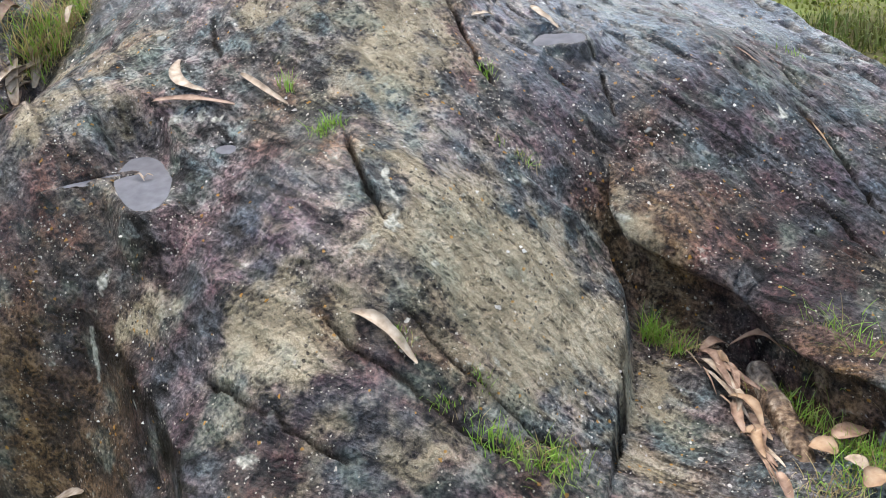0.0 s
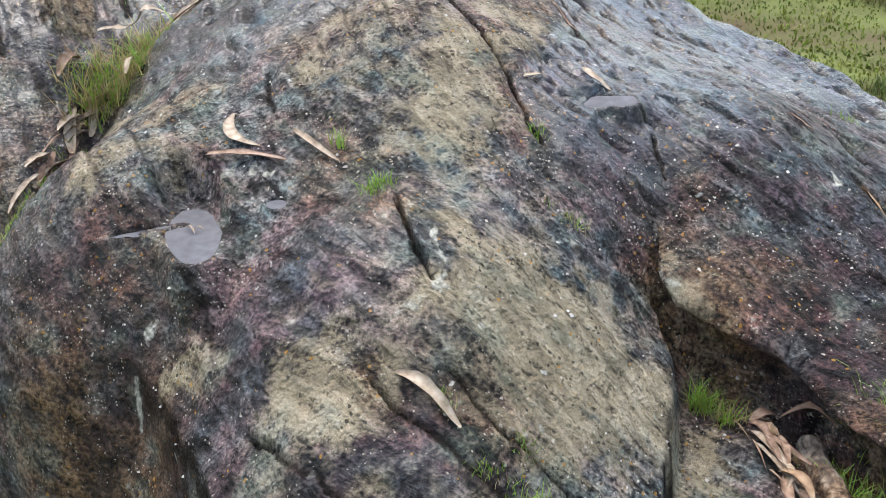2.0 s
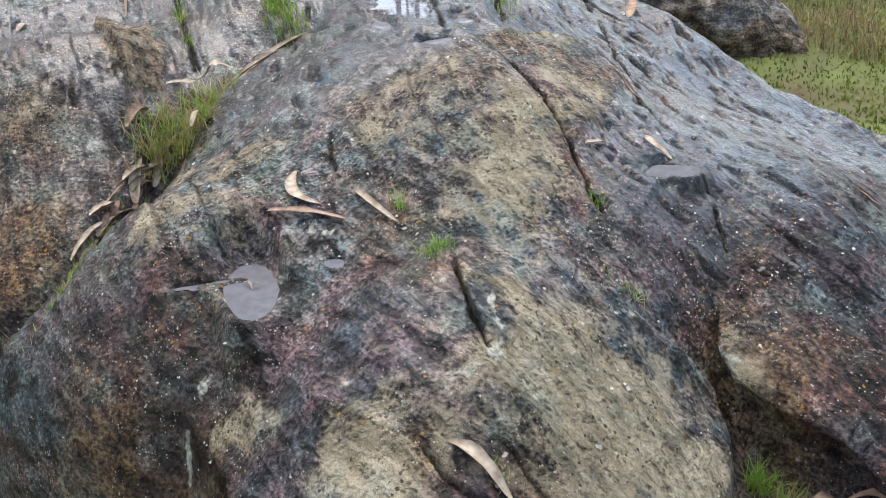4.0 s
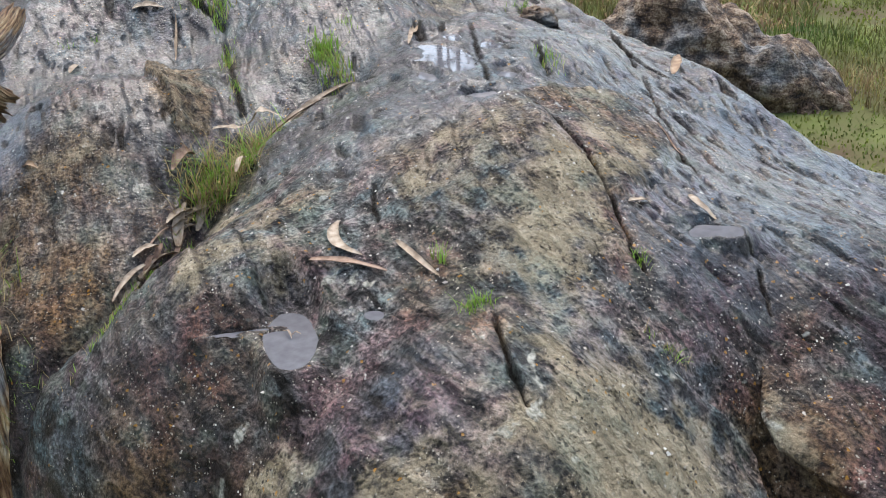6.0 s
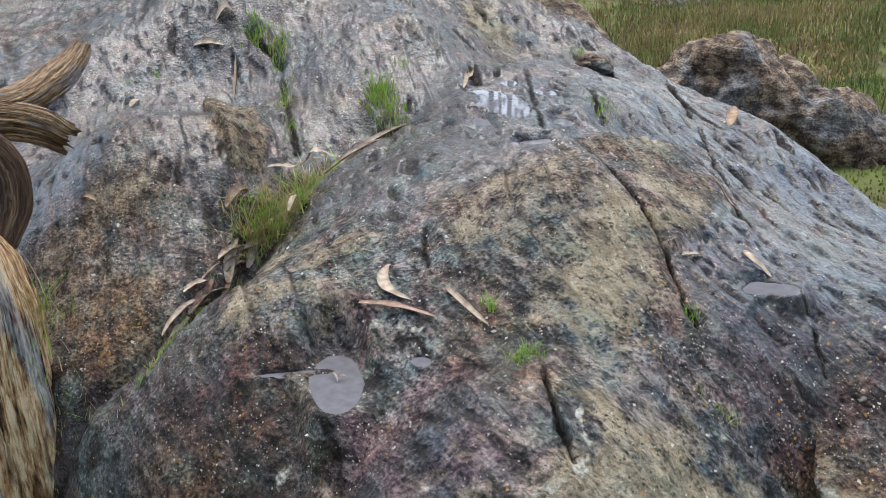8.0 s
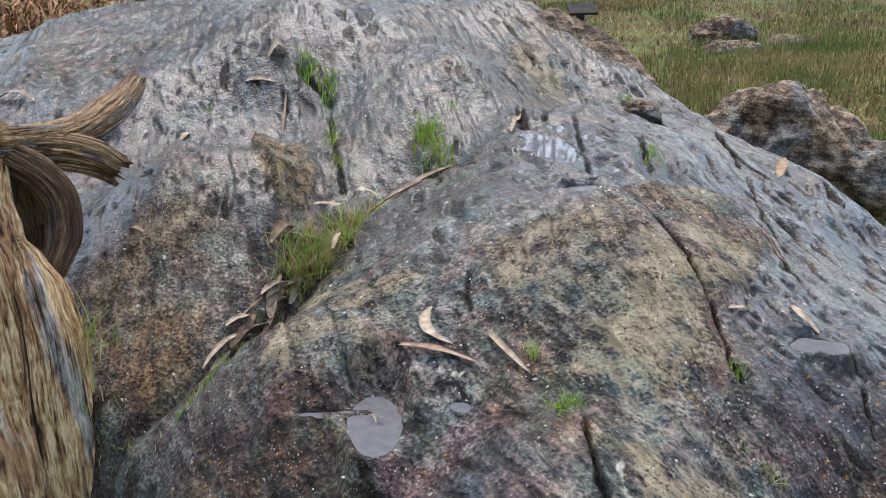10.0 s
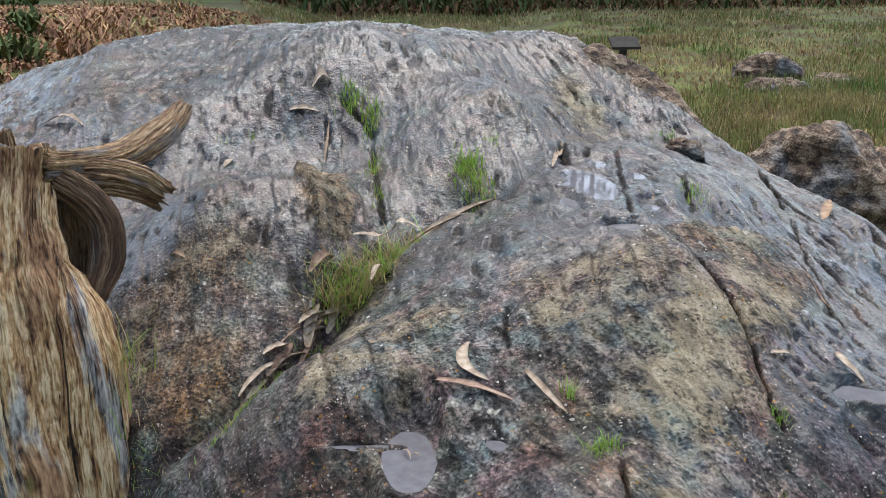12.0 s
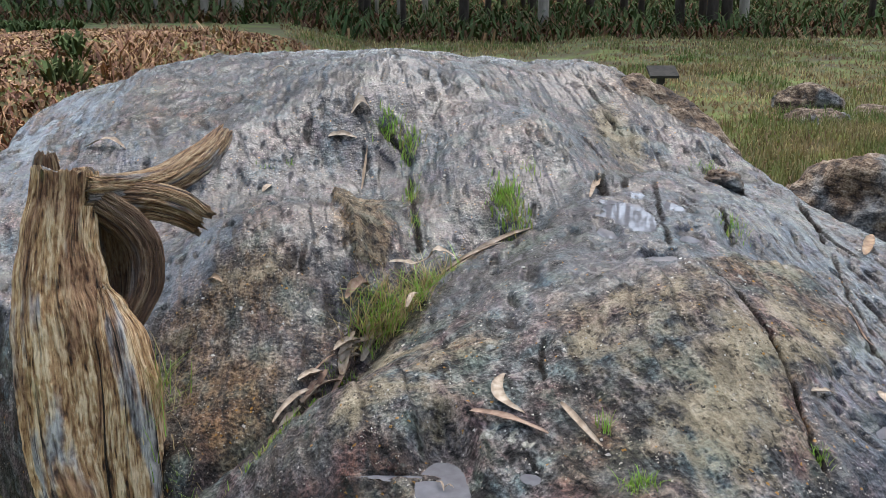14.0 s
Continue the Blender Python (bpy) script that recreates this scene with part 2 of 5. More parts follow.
def rock_height(x, y, fine=True):
    z = bare(x, y)
    d, s = along(x, y, SEAM)
    width = 0.05 + 0.05 * ramp(0.45, 0.6, s) * ramp(0.8, 0.65, s)
    z = z - 0.03 * ramp(0.36, 0.44, s) * np.exp(-(d / width) ** 2)
    d1, s1 = along(x, y, EDGE_SLAB)
    z = z - 0.13 * ramp(0.0, 0.025, d1) * np.exp(-np.clip(d1, 0, 9) / 0.22) * ramp(0.15, 0.6, s1)
    d2, s2 = along(x, y, EDGE_BULGE)
    z = z + 0.05 * ramp(0.0, 0.05, d2) * np.exp(-np.clip(d2, 0, 9) / 0.3) * ramp(0, 0.2, s2)
    z = z - 0.19 * ramp(0.01, -0.015, d2) * np.exp(-np.clip(-d2, 0, 9) / 0.15) * ramp(0.02, 0.35, s2)
    d3, s3 = along(x, y, LEFT_FACE)
    z = z - (0.13 * ramp(0.0, 0.035, -d3) + 0.2 * ramp(0.05, 0.3, -d3)) * ramp(1.98, 1.8, y)
    u, v = flow(x, y)
    if fine:
        w = washed(x, y)
        z = z + 0.012 * ramp(-0.012, 0.014, within(x + 0.02 * grain(x * 26, y * 26, 55), y + 0.025 * grain(x * 22, y * 22, 56), CRUST)) * ramp(1.8, 2.1, y)
        z = z + 0.012 * fbm(x * 4, y * 4, 3, 3)
        z = z + 0.0055 * fbm(u * 11, v * 6, 2, 17) + ledges(x, y, u, w)[0]
        z = z + 0.0022 * fbm(u * 30, v * 6, 3, 11) + (0.0016 + 0.001 * (1 - w)) * fbm(x * 60, y * 60, 2, 21)
        z = z + 0.005 * w * fbm(u * 8, v * 3.5, 3, 16)
        z = z + 0.02 * ramp(1.95, 1.6, y) * ramp(0.75, 0.3, x) * fbm(u * 7, v * 1.6, 2, 15)
        z = z - crevice(x, y, u, v) * (0.009 + 0.010 * w)
        z = z + 0.045 * wedge_reach(x, y)
    for line, half, deep in JOINTS:
        dj, sj = along(x + 0.007 * grain(x * 30, y * 30, 71), y + 0.007 * grain(x * 30, y * 30, 72), line)
        z = z - deep * gap(dj, half, x, y) * ramp(0, 0.12, sj) * ramp(1.0, 0.88, sj)
    for pool in POOLS:
        r, level = pool_reach(x, y, pool), pool_level(pool)
        bowl = np.where(r < 1, level - 0.003 - 0.018 * (1 - r ** 2), level - 0.003 + 0.008 * ramp(1.0, 1.12, r))
        keep = ramp(1.1, 1.9, r)
        z = np.where(r < 1.9, bowl * (1 - keep) + z * keep, z)
    dr, _ = along(x, y, RIM)
    inside = np.clip(dr, -1, 1)
    floor = lie(x, y) - 0.2
    swell = np.sqrt(np.clip(1 - (1 - np.clip(inside / 0.17, 0, 1)) ** 2, 0, 1))
    return floor + (z - floor) * swell

# ---- materials ----
def material(name, rough=0.7):
    m = bpy.data.materials.new(name)
    m.use_nodes = True
    b = m.node_tree.nodes["Principled BSDF"]
    b.inputs["Roughness"].default_value = rough
    b.inputs["Specular IOR Level"].default_value = 0.25
    return m, m.node_tree.nodes, m.node_tree.links, b


def noise_of(n, l, scale, detail=4.0, stretch=None, coord="Object"):
    tc = n.new("ShaderNodeTexCoord")
    tex = n.new("ShaderNodeTexNoise")
    tex.inputs["Scale"].default_value, tex.inputs["Detail"].default_value = scale, detail
    if stretch:
        mp = n.new("ShaderNodeMapping")
        mp.inputs["Scale"].default_value, mp.inputs["Rotation"].default_value = stretch[:3], (0, 0, radians(stretch[3]))
        if coord == "fibre":
            at = n.new("ShaderNodeAttribute")
            at.attribute_name = "fibre"
            l.new(blend(n, l, 0.014, at.outputs["Vector"], n_color(n, l, 14.0)), mp.inputs["Vector"])
        else:
            l.new(tc.outputs[coord], mp.inputs["Vector"])
        l.new(mp.outputs[0], tex.inputs["Vector"])
    else:
        l.new(tc.outputs[coord], tex.inputs["Vector"])
    return tex.outputs["Fac"]


def steps(n, l, fac, stops):
    r = n.new("ShaderNodeValToRGB")
    while len(r.color_ramp.elements) < len(stops):
        r.color_ramp.elements.new(0.5)
    for e, (p, c) in zip(r.color_ramp.elements, stops):
        e.position, e.color = p, (*c, 1) if len(c) == 3 else c
    l.new(fac, r.inputs[0])
    return r.outputs[0]


def blend(n, l, fac, a, b, how="MIX"):
    m = n.new("ShaderNodeMix")
    m.data_type, m.blend_type = "RGBA", how
    for s, v in ((0, fac), (6, a), (7, b)):
        if isinstance(v, (int, float)):
            m.inputs[s].default_value = v
        elif isinstance(v, tuple):
            m.inputs[s].default_value = (*v, 1)
        else:
            l.new(v, m.inputs[s])
    return m.outputs[2]


def maths(n, l, op, a, b=0.0, clamp=False):
    m = n.new("ShaderNodeMath")
    m.operation, m.use_clamp = op, clamp
    for s, v in ((0, a), (1, b)):
        if isinstance(v, (int, float)):
            m.inputs[s].default_value = v
        else:
            l.new(v, m.inputs[s])
    return m.outputs[0]


def bumped(n, l, b, heights):
    """Chains bumps: (height, strength, distance)."""
    last = None
    for h, strength, dist in heights:
        k = n.new("ShaderNodeBump")
        k.inputs["Strength"].default_value, k.inputs["Distance"].default_value = strength, dist
        l.new(h, k.inputs["Height"])
        if last:
            l.new(last, k.inputs["Normal"])
        last = k.outputs[0]
    l.new(last, b.inputs["Normal"])


def rock_material():
    """Wet schist: grey and plum stone with pale flecks, ochre lichen crusts, rust and soaked places (from the stain attributes)."""
    m, n, l, b = material("wet_schist")

    def channels(name):
        at, sep = n.new("ShaderNodeAttribute"), n.new("ShaderNodeSeparateColor")
        at.attribute_name = name
        l.new(at.outputs["Color"], sep.inputs[0])
        return sep.outputs
    ochre, rust, wet = channels("stain")
    plum, soil_shade, pale = channels("growth")
    shade_amount = channels("dark_shade")[0]
    leaf = n.new("ShaderNodeAttribute")
    leaf.attribute_name = "foliation"

    def grained(scale, detail, lengthways):
        mp, tex = n.new("ShaderNodeMapping"), n.new("ShaderNodeTexNoise")
        mp.inputs["Scale"].default_value = (1.0, lengthways, 1.0)
        tex.inputs["Scale"].default_value, tex.inputs["Detail"].default_value = scale, detail
        l.new(blend(n, l, 0.03, leaf.outputs["Vector"], n_color(n, l, 11.0)), mp.inputs["Vector"])
        l.new(mp.outputs[0], tex.inputs["Vector"])
        return tex.outputs["Fac"]
    broad = noise_of(n, l, 3.0, 8)
    mid = noise_of(n, l, 22.0, 10)
    fine = noise_of(n, l, 95.0, 10)
    tiny = noise_of(n, l, 420.0, 4)
    streak = grained(38.0, 8, 0.2)
    thread = grained(120.0, 6, 0.16)
    grains = maths(n, l, "ADD", maths(n, l, "ADD", maths(n, l, "MULTIPLY", streak, 0.25), maths(n, l, "MULTIPLY", mid, 0.22)),
                   maths(n, l, "ADD", maths(n, l, "MULTIPLY", fine, 0.33), maths(n, l, "MULTIPLY", tiny, 0.2)))
    stone = steps(n, l, grains, [(0.41, (0.012, 0.011, 0.011)), (0.465, (0.06, 0.057, 0.054)), (0.52, (0.15, 0.143, 0.134)), (0.585, (0.36, 0.34, 0.31))])
    tint = steps(n, l, broad, [(0.34, (0.70, 0.84, 0.95)), (0.46, (0.94, 0.96, 0.98)), (0.54, (1.0, 0.93, 0.9)), (0.66, (1.1, 0.84, 0.62))])
    hue = noise_of(n, l, 9.0, 9)
    col = blend(n, l, 0.9, stone, tint, "MULTIPLY")
    col = blend(n, l, 0.8, col, steps(n, l, hue, [(0.38, (0.62, 0.86, 0.9)), (0.5, (1, 1, 1)), (0.6, (1.06, 0.82, 0.86))]), "MULTIPLY")
    col = blend(n, l, plum, col, blend(n, l, 1.0, col, (0.84, 0.66, 0.74), "MULTIPLY"))
    # stone soaked through is darker and cooler
    col = blend(n, l, wet, col, blend(n, l, 1.0, col, (0.4, 0.44, 0.5), "MULTIPLY"))
    # darker stone, and the shade of bulge, flank and gully painted into the colour
    shade_mask = maths(n, l, "MULTIPLY", shade_amount, steps(n, l, hue, [(0.36, (0.5, 0.5, 0.5)), (0.5, (1, 1, 1))]), True)
    col = blend(n, l, shade_mask, col, blend(n, l, 1.0, col, (0.24, 0.21, 0.22), "MULTIPLY"))
    # dark marks at random, stretched along the grain
    grain_marks = grained(30.0, 7, 0.4)
    col = blend(n, l, 1.0, col, steps(n, l, grain_marks, [(0.37, (0.1, 0.1, 0.1)), (0.44, (0.75, 0.75, 0.75)), (0.5, (1, 1, 1))]), "MULTIPLY")
    # rust
    rustm = maths(n, l, "MULTIPLY", rust, steps(n, l, streak, [(0.36, (0.45, 0.45, 0.45)), (0.56, (1, 1, 1))]), True)
    rusty = steps(n, l, grains, [(0.40, (0.016, 0.010, 0.006)), (0.49, (0.105, 0.07, 0.043)), (0.58, (0.3, 0.21, 0.13))])
    col = blend(n, l, maths(n, l, "MULTIPLY", rustm, 0.85), col, rusty)
    # ochre crust: a thin film that thickens to flakes where it is strongest
    film = maths(n, l, "ADD", maths(n, l, "MULTIPLY", mid, 0.5), maths(n, l, "ADD", maths(n, l, "MULTIPLY", hue, 0.3), maths(n, l, "MULTIPLY", fine, 0.2)))
    edge = maths(n, l, "SUBTRACT", maths(n, l, "ADD", film, maths(n, l, "MULTIPLY", ochre, 0.23)), 0.535)
    crustm = maths(n, l, "MULTIPLY", maths(n, l, "MULTIPLY", edge, 9.0, True), maths(n, l, "MULTIPLY", ochre, 1.5, True))
    crustc = steps(n, l, maths(n, l, "ADD", maths(n, l, "MULTIPLY", streak, 0.3), maths(n, l, "ADD", maths(n, l, "MULTIPLY", tiny, 0.4), maths(n, l, "MULTIPLY", hue, 0.3))),
                   [(0.40, (0.13, 0.113, 0.082)), (0.48, (0.235, 0.205, 0.148)), (0.54, (0.34, 0.3, 0.22)), (0.6, (0.5, 0.455, 0.36))])
    col = blend(n, l, maths(n, l, "MULTIPLY", crustm, 0.88), col, crustc)
    wear = maths(n, l, "ADD", maths(n, l, "MULTIPLY", fine, 0.5), maths(n, l, "MULTIPLY", grain_marks, 0.5))
    col = blend(n, l, 1.0, col, steps(n, l, wear, [(0.37, (0.3, 0.29, 0.29)), (0.42, (0.75, 0.74, 0.74)), (0.47, (1, 1, 1))]), "MULTIPLY")
    # grey-green lichen
    lich = noise_of(n, l, 7.0, 12)
    lm = maths(n, l, "MULTIPLY", maths(n, l, "SUBTRACT", lich, 0.56), 9.0, True)
    col = blend(n, l, maths(n, l, "MULTIPLY", lm, 0.35), col, steps(n, l, fine, [(0.4, (0.08, 0.1, 0.085)), (0.6, (0.28, 0.32, 0.26))]))
    # flecks of quartz, lichen dots and a few larger blots
    some = steps(n, l, noise_of(n, l, 6.0, 6), [(0.42, (0.05, 0.05, 0.05)), (0.62, (1, 1, 1))])
    for scale, size, tone, amount in ((150.0, 0.36, (0.42, 0.39, 0.33), 0.09), (95.0, 0.4, (0.016, 0.014, 0.013), 0.1), (60.0, 0.24, (0.5, 0.46, 0.4), 0.05), (70.0, 0.33, (0.36, 0.22, 0.1), 0.035), (30.0, 0.2, (0.55, 0.53, 0.48), 0.04), (9.0, 0.12, (0.36, 0.37, 0.34), 0.06)):
        tc = n.new("ShaderNodeTexCoord")
        vo = n.new("ShaderNodeTexVoronoi")
        vo.inputs["Scale"].default_value = scale
        l.new(blend(n, l, 0.9 / scale, tc.outputs["Object"], n_color(n, l, scale * 1.6)), vo.inputs["Vector"])
        sc = n.new("ShaderNodeSeparateColor")
        l.new(vo.outputs["Color"], sc.inputs[0])
        few = maths(n, l, "LESS_THAN", sc.outputs[0], maths(n, l, "MULTIPLY", some, amount * 2))
        spot = maths(n, l, "MULTIPLY", few, maths(n, l, "MULTIPLY", maths(n, l, "SUBTRACT", size, vo.outputs["Distance"]), 14.0, True))
        col = blend(n, l, maths(n, l, "MULTIPLY", spot, 0.8), col, tone)
    whitem = maths(n, l, "MULTIPLY", maths(n, l, "SUBTRACT", maths(n, l, "ADD", mid, maths(n, l, "MULTIPLY", pale, 0.36)), 0.68), 9.0, True)
    col = blend(n, l, maths(n, l, "MULTIPLY", whitem, 0.8), col, steps(n, l, fine, [(0.4, (0.26, 0.26, 0.22)), (0.6, (0.55, 0.54, 0.47))]))
    # black soil and growth in joints; shade of strokes and ledge faces painted in
    col = blend(n, l, maths(n, l, "MULTIPLY", soil_shade, 0.85), col, (0.014, 0.012, 0.010))
    vivid = n.new("ShaderNodeHueSaturation")
    vivid.inputs["Saturation"].default_value, vivid.inputs["Value"].default_value = 1.28, 1.1
    l.new(col, vivid.inputs["Color"])
    l.new(vivid.outputs[0], b.inputs["Base Color"])
    rough = maths(n, l, "ADD", maths(n, l, "MULTIPLY", wet, -0.35), maths(n, l, "ADD", maths(n, l, "MULTIPLY", mid, 0.3), 0.55), True)
    l.new(rough, b.inputs["Roughness"])
    # a film of rain water over the soaked stone, broken where grains stand through it
    film_on = maths(n, l, "MULTIPLY", maths(n, l, "SUBTRACT", maths(n, l, "ADD", wet, maths(n, l, "MULTIPLY", mid, 0.7)), 0.55), 2.2, True)
    l.new(maths(n, l, "MULTIPLY", film_on, maths(n, l, "SUBTRACT", 0.85, maths(n, l, "MULTIPLY", soil_shade, 0.8))), b.inputs["Coat Weight"])
    l.new(maths(n, l, "SUBTRACT", 0.25, maths(n, l, "MULTIPLY", soil_shade, 0.2)), b.inputs["Specular IOR Level"])
    l.new(maths(n, l, "ADD", 0.04, maths(n, l, "MULTIPLY", fine, 0.22)), b.inputs["Coat Roughness"])
    b.inputs["Coat IOR"].default_value = 1.36
    k = n.new("ShaderNodeBump")
    k.inputs["Strength"].default_value, k.inputs["Distance"].default_value = 0.5, 0.010
    l.new(maths(n, l, "ADD", streak, maths(n, l, "ADD", mid, maths(n, l, "MULTIPLY", fine, 0.5))), k.inputs["Height"])
    l.new(k.outputs[0], b.inputs["Coat Normal"])
    bumped(n, l, b, [(streak, 1.0, 0.022), (mid, 1.0, 0.03), (thread, 0.8, 0.006), (fine, 1.0, 0.012), (tiny, 0.8, 0.003)])
    return m


def n_color(n, l, scale):
    tc = n.new("ShaderNodeTexCoord")
    tex = n.new("ShaderNodeTexNoise")
    tex.inputs["Scale"].default_value = scale
    l.new(tc.outputs["Object"], tex.inputs["Vector"])
    return tex.outputs["Color"]


def mottled(name, tones, scale=20.0, rough=0.7, bump=0.4, dist=0.005, stretch=None, spread=0.0, detail=6):
    """A plain surface in two or three tones; spread: how far single pieces differ."""
    m, n, l, b = material(name, rough)
    f = noise_of(n, l, scale, detail, stretch)
    k = len(tones)
    col = steps(n, l, f, [(0.32 + 0.36 * i / (k - 1), t) for i, t in enumerate(tones)])
    if spread:
        g = n.new("ShaderNodeNewGeometry")
        v = n.new("ShaderNodeHueSaturation")
        l.new(col, v.inputs["Color"])
        l.new(maths(n, l, "ADD", 1 - spread, maths(n, l, "MULTIPLY", g.outputs["Random Per Island"], 2 * spread)), v.inputs["Value"])
        l.new(maths(n, l, "ADD", 0.5 - 0.05 * spread, maths(n, l, "MULTIPLY", g.outputs["Random Per Island"], 0.1 * spread)), v.inputs["Hue"])
        col = v.outputs[0]
    l.new(col, b.inputs["Base Color"])
    bumped(n, l, b, [(f, bump, dist)])
    return m


ROCK = rock_material()
EARTH = mottled("earth", [(0.10, 0.07, 0.04), (0.11, 0.12, 0.04), (0.16, 0.2, 0.05)], 1.6, 0.95, 0.8, 0.03, detail=12)
def leafy(m, amount):
    """Lets some light through thin blades."""
    n, l = m.node_tree.nodes, m.node_tree.links
    b, out = n["Principled BSDF"], n["Material Output"]
    tr, mx = n.new("ShaderNodeBsdfTranslucent"), n.new("ShaderNodeMixShader")
    mx.inputs[0].default_value = amount
    l.new(b.inputs["Base Color"].links[0].from_socket, tr.inputs["Color"])
    l.new(b.outputs[0], mx.inputs[1])
    l.new(tr.outputs[0], mx.inputs[2])
    l.new(mx.outputs[0], out.inputs["Surface"])
    return m


GRASS = mottled("grass_green", [(0.13, 0.23, 0.025), (0.24, 0.4, 0.06), (0.38, 0.5, 0.12)], 9.0, 0.5, 0.1, 0.001, spread=0.35)
STRAW = mottled("dry_grass", [(0.22, 0.16, 0.06), (0.42, 0.32, 0.15), (0.58, 0.48, 0.28)], 9.0, 0.6, 0.1, 0.001, spread=0.3)
MEADOW = mottled("meadow_grass", [(0.07, 0.12, 0.025), (0.15, 0.16, 0.05), (0.26, 0.19, 0.09)], 0.9, 0.6, 0.1, 0.001, spread=0.4)
MOSS = mottled("bright_moss", [(0.07, 0.1, 0.018), (0.14, 0.18, 0.03), (0.24, 0.25, 0.06)], 4.0, 0.8, 0.1, 0.001, spread=0.4)
HEATH = mottled("heath", [(0.15, 0.1, 0.055), (0.24, 0.17, 0.085), (0.33, 0.25, 0.13)], 0.7, 0.8, 0.1, 0.001, spread=0.45)
for blade in (GRASS, STRAW, MEADOW, MOSS, HEATH):
    leafy(blade, 0.35)
BRACKEN = mottled("dead_bracken", [(0.12, 0.06, 0.03), (0.27, 0.14, 0.07), (0.4, 0.26, 0.16)], 2.5, 0.8, 0.2, 0.003, spread=0.45)
LEAF_PALE = mottled("dry_pale_leaf", [(0.22, 0.165, 0.11), (0.38, 0.3, 0.215), (0.5, 0.42, 0.32)], 45.0, 0.55, 0.3, 0.002)
LEAF_BROWN = mottled("dry_brown_leaf", [(0.15, 0.09, 0.06), (0.29, 0.19, 0.13), (0.4, 0.29, 0.21)], 38.0, 0.6, 0.35, 0.002)
LEAF_TAN = mottled("dry_tan_leaf", [(0.2, 0.12, 0.07), (0.33, 0.22, 0.13), (0.42, 0.31, 0.2)], 30.0, 0.6, 0.35, 0.002)
BRACKEN_DARK = mottled("dark_bracken", [(0.05, 0.026, 0.015), (0.12, 0.06, 0.032), (0.19, 0.115, 0.065)], 1.5, 0.85, 0.2, 0.003, spread=0.5)
BARK = mottled("shed_bark", [(0.2, 0.14, 0.09), (0.36, 0.28, 0.2), (0.5, 0.42, 0.33)], 40.0, 0.75, 0.5, 0.003)
TWIG = mottled("dry_twig", [(0.2, 0.14, 0.09), (0.33, 0.25, 0.17)], 60.0, 0.8, 0.3, 0.001)
TRUNK = mottled("pale_trunk", [(0.12, 0.1, 0.08), (0.3, 0.26, 0.21), (0.5, 0.45, 0.38)], 3.0, 0.85, 0.5, 0.02, (1, 1, 0.25, 0))
TRUNK_DARK = mottled("dark_trunk", [(0.025, 0.02, 0.016), (0.06, 0.048, 0.038), (0.1, 0.08, 0.06)], 5.0, 0.9, 0.6, 0.02, (1, 1, 0.25, 0))
LEAVES = mottled("tree_leaves", [(0.03, 0.05, 0.018), (0.065, 0.09, 0.034), (0.1, 0.115, 0.045)], 1.2, 0.95, 0.1, 0.002, spread=0.4)
for dull in (LEAVES, BRACKEN_DARK, TRUNK_DARK):
    dull.node_tree.nodes["Principled BSDF"].inputs["Specular IOR Level"].default_value = 0.05
WOOD_DARK = mottled("weathered_board", [(0.03, 0.028, 0.024), (0.06, 0.055, 0.045)], 14.0, 0.8, 0.4, 0.003)


def brown_rock_material():
    """Brown weathered schist with grey lichen and dark seams."""
    m, n, l, b = material("brown_schist", 0.65)
    big, mid, fine = noise_of(n, l, 3.0, 8), noise_of(n, l, 16.0, 12), noise_of(n, l, 80.0, 8)
    seam = noise_of(n, l, 9.0, 8, (1.0, 1.0, 3.5, 25))
    f = maths(n, l, "ADD", maths(n, l, "MULTIPLY", mid, 0.45), maths(n, l, "ADD", maths(n, l, "MULTIPLY", fine, 0.3), maths(n, l, "MULTIPLY", seam, 0.25)))
    brown = steps(n, l, f, [(0.4, (0.02, 0.014, 0.011)), (0.47, (0.085, 0.054, 0.033)), (0.52, (0.18, 0.122, 0.075)), (0.6, (0.36, 0.285, 0.2))])
    grey = steps(n, l, f, [(0.4, (0.03, 0.03, 0.03)), (0.5, (0.12, 0.12, 0.115)), (0.6, (0.32, 0.31, 0.28))])
    col = blend(n, l, steps(n, l, big, [(0.52, (0, 0, 0)), (0.62, (1, 1, 1))]), brown, grey)
    l.new(col, b.inputs["Base Color"])
    bumped(n, l, b, [(seam, 1.0, 0.03), (mid, 1.0, 0.03), (fine, 1.0, 0.01)])
    return m


BROWN_ROCK = brown_rock_material()


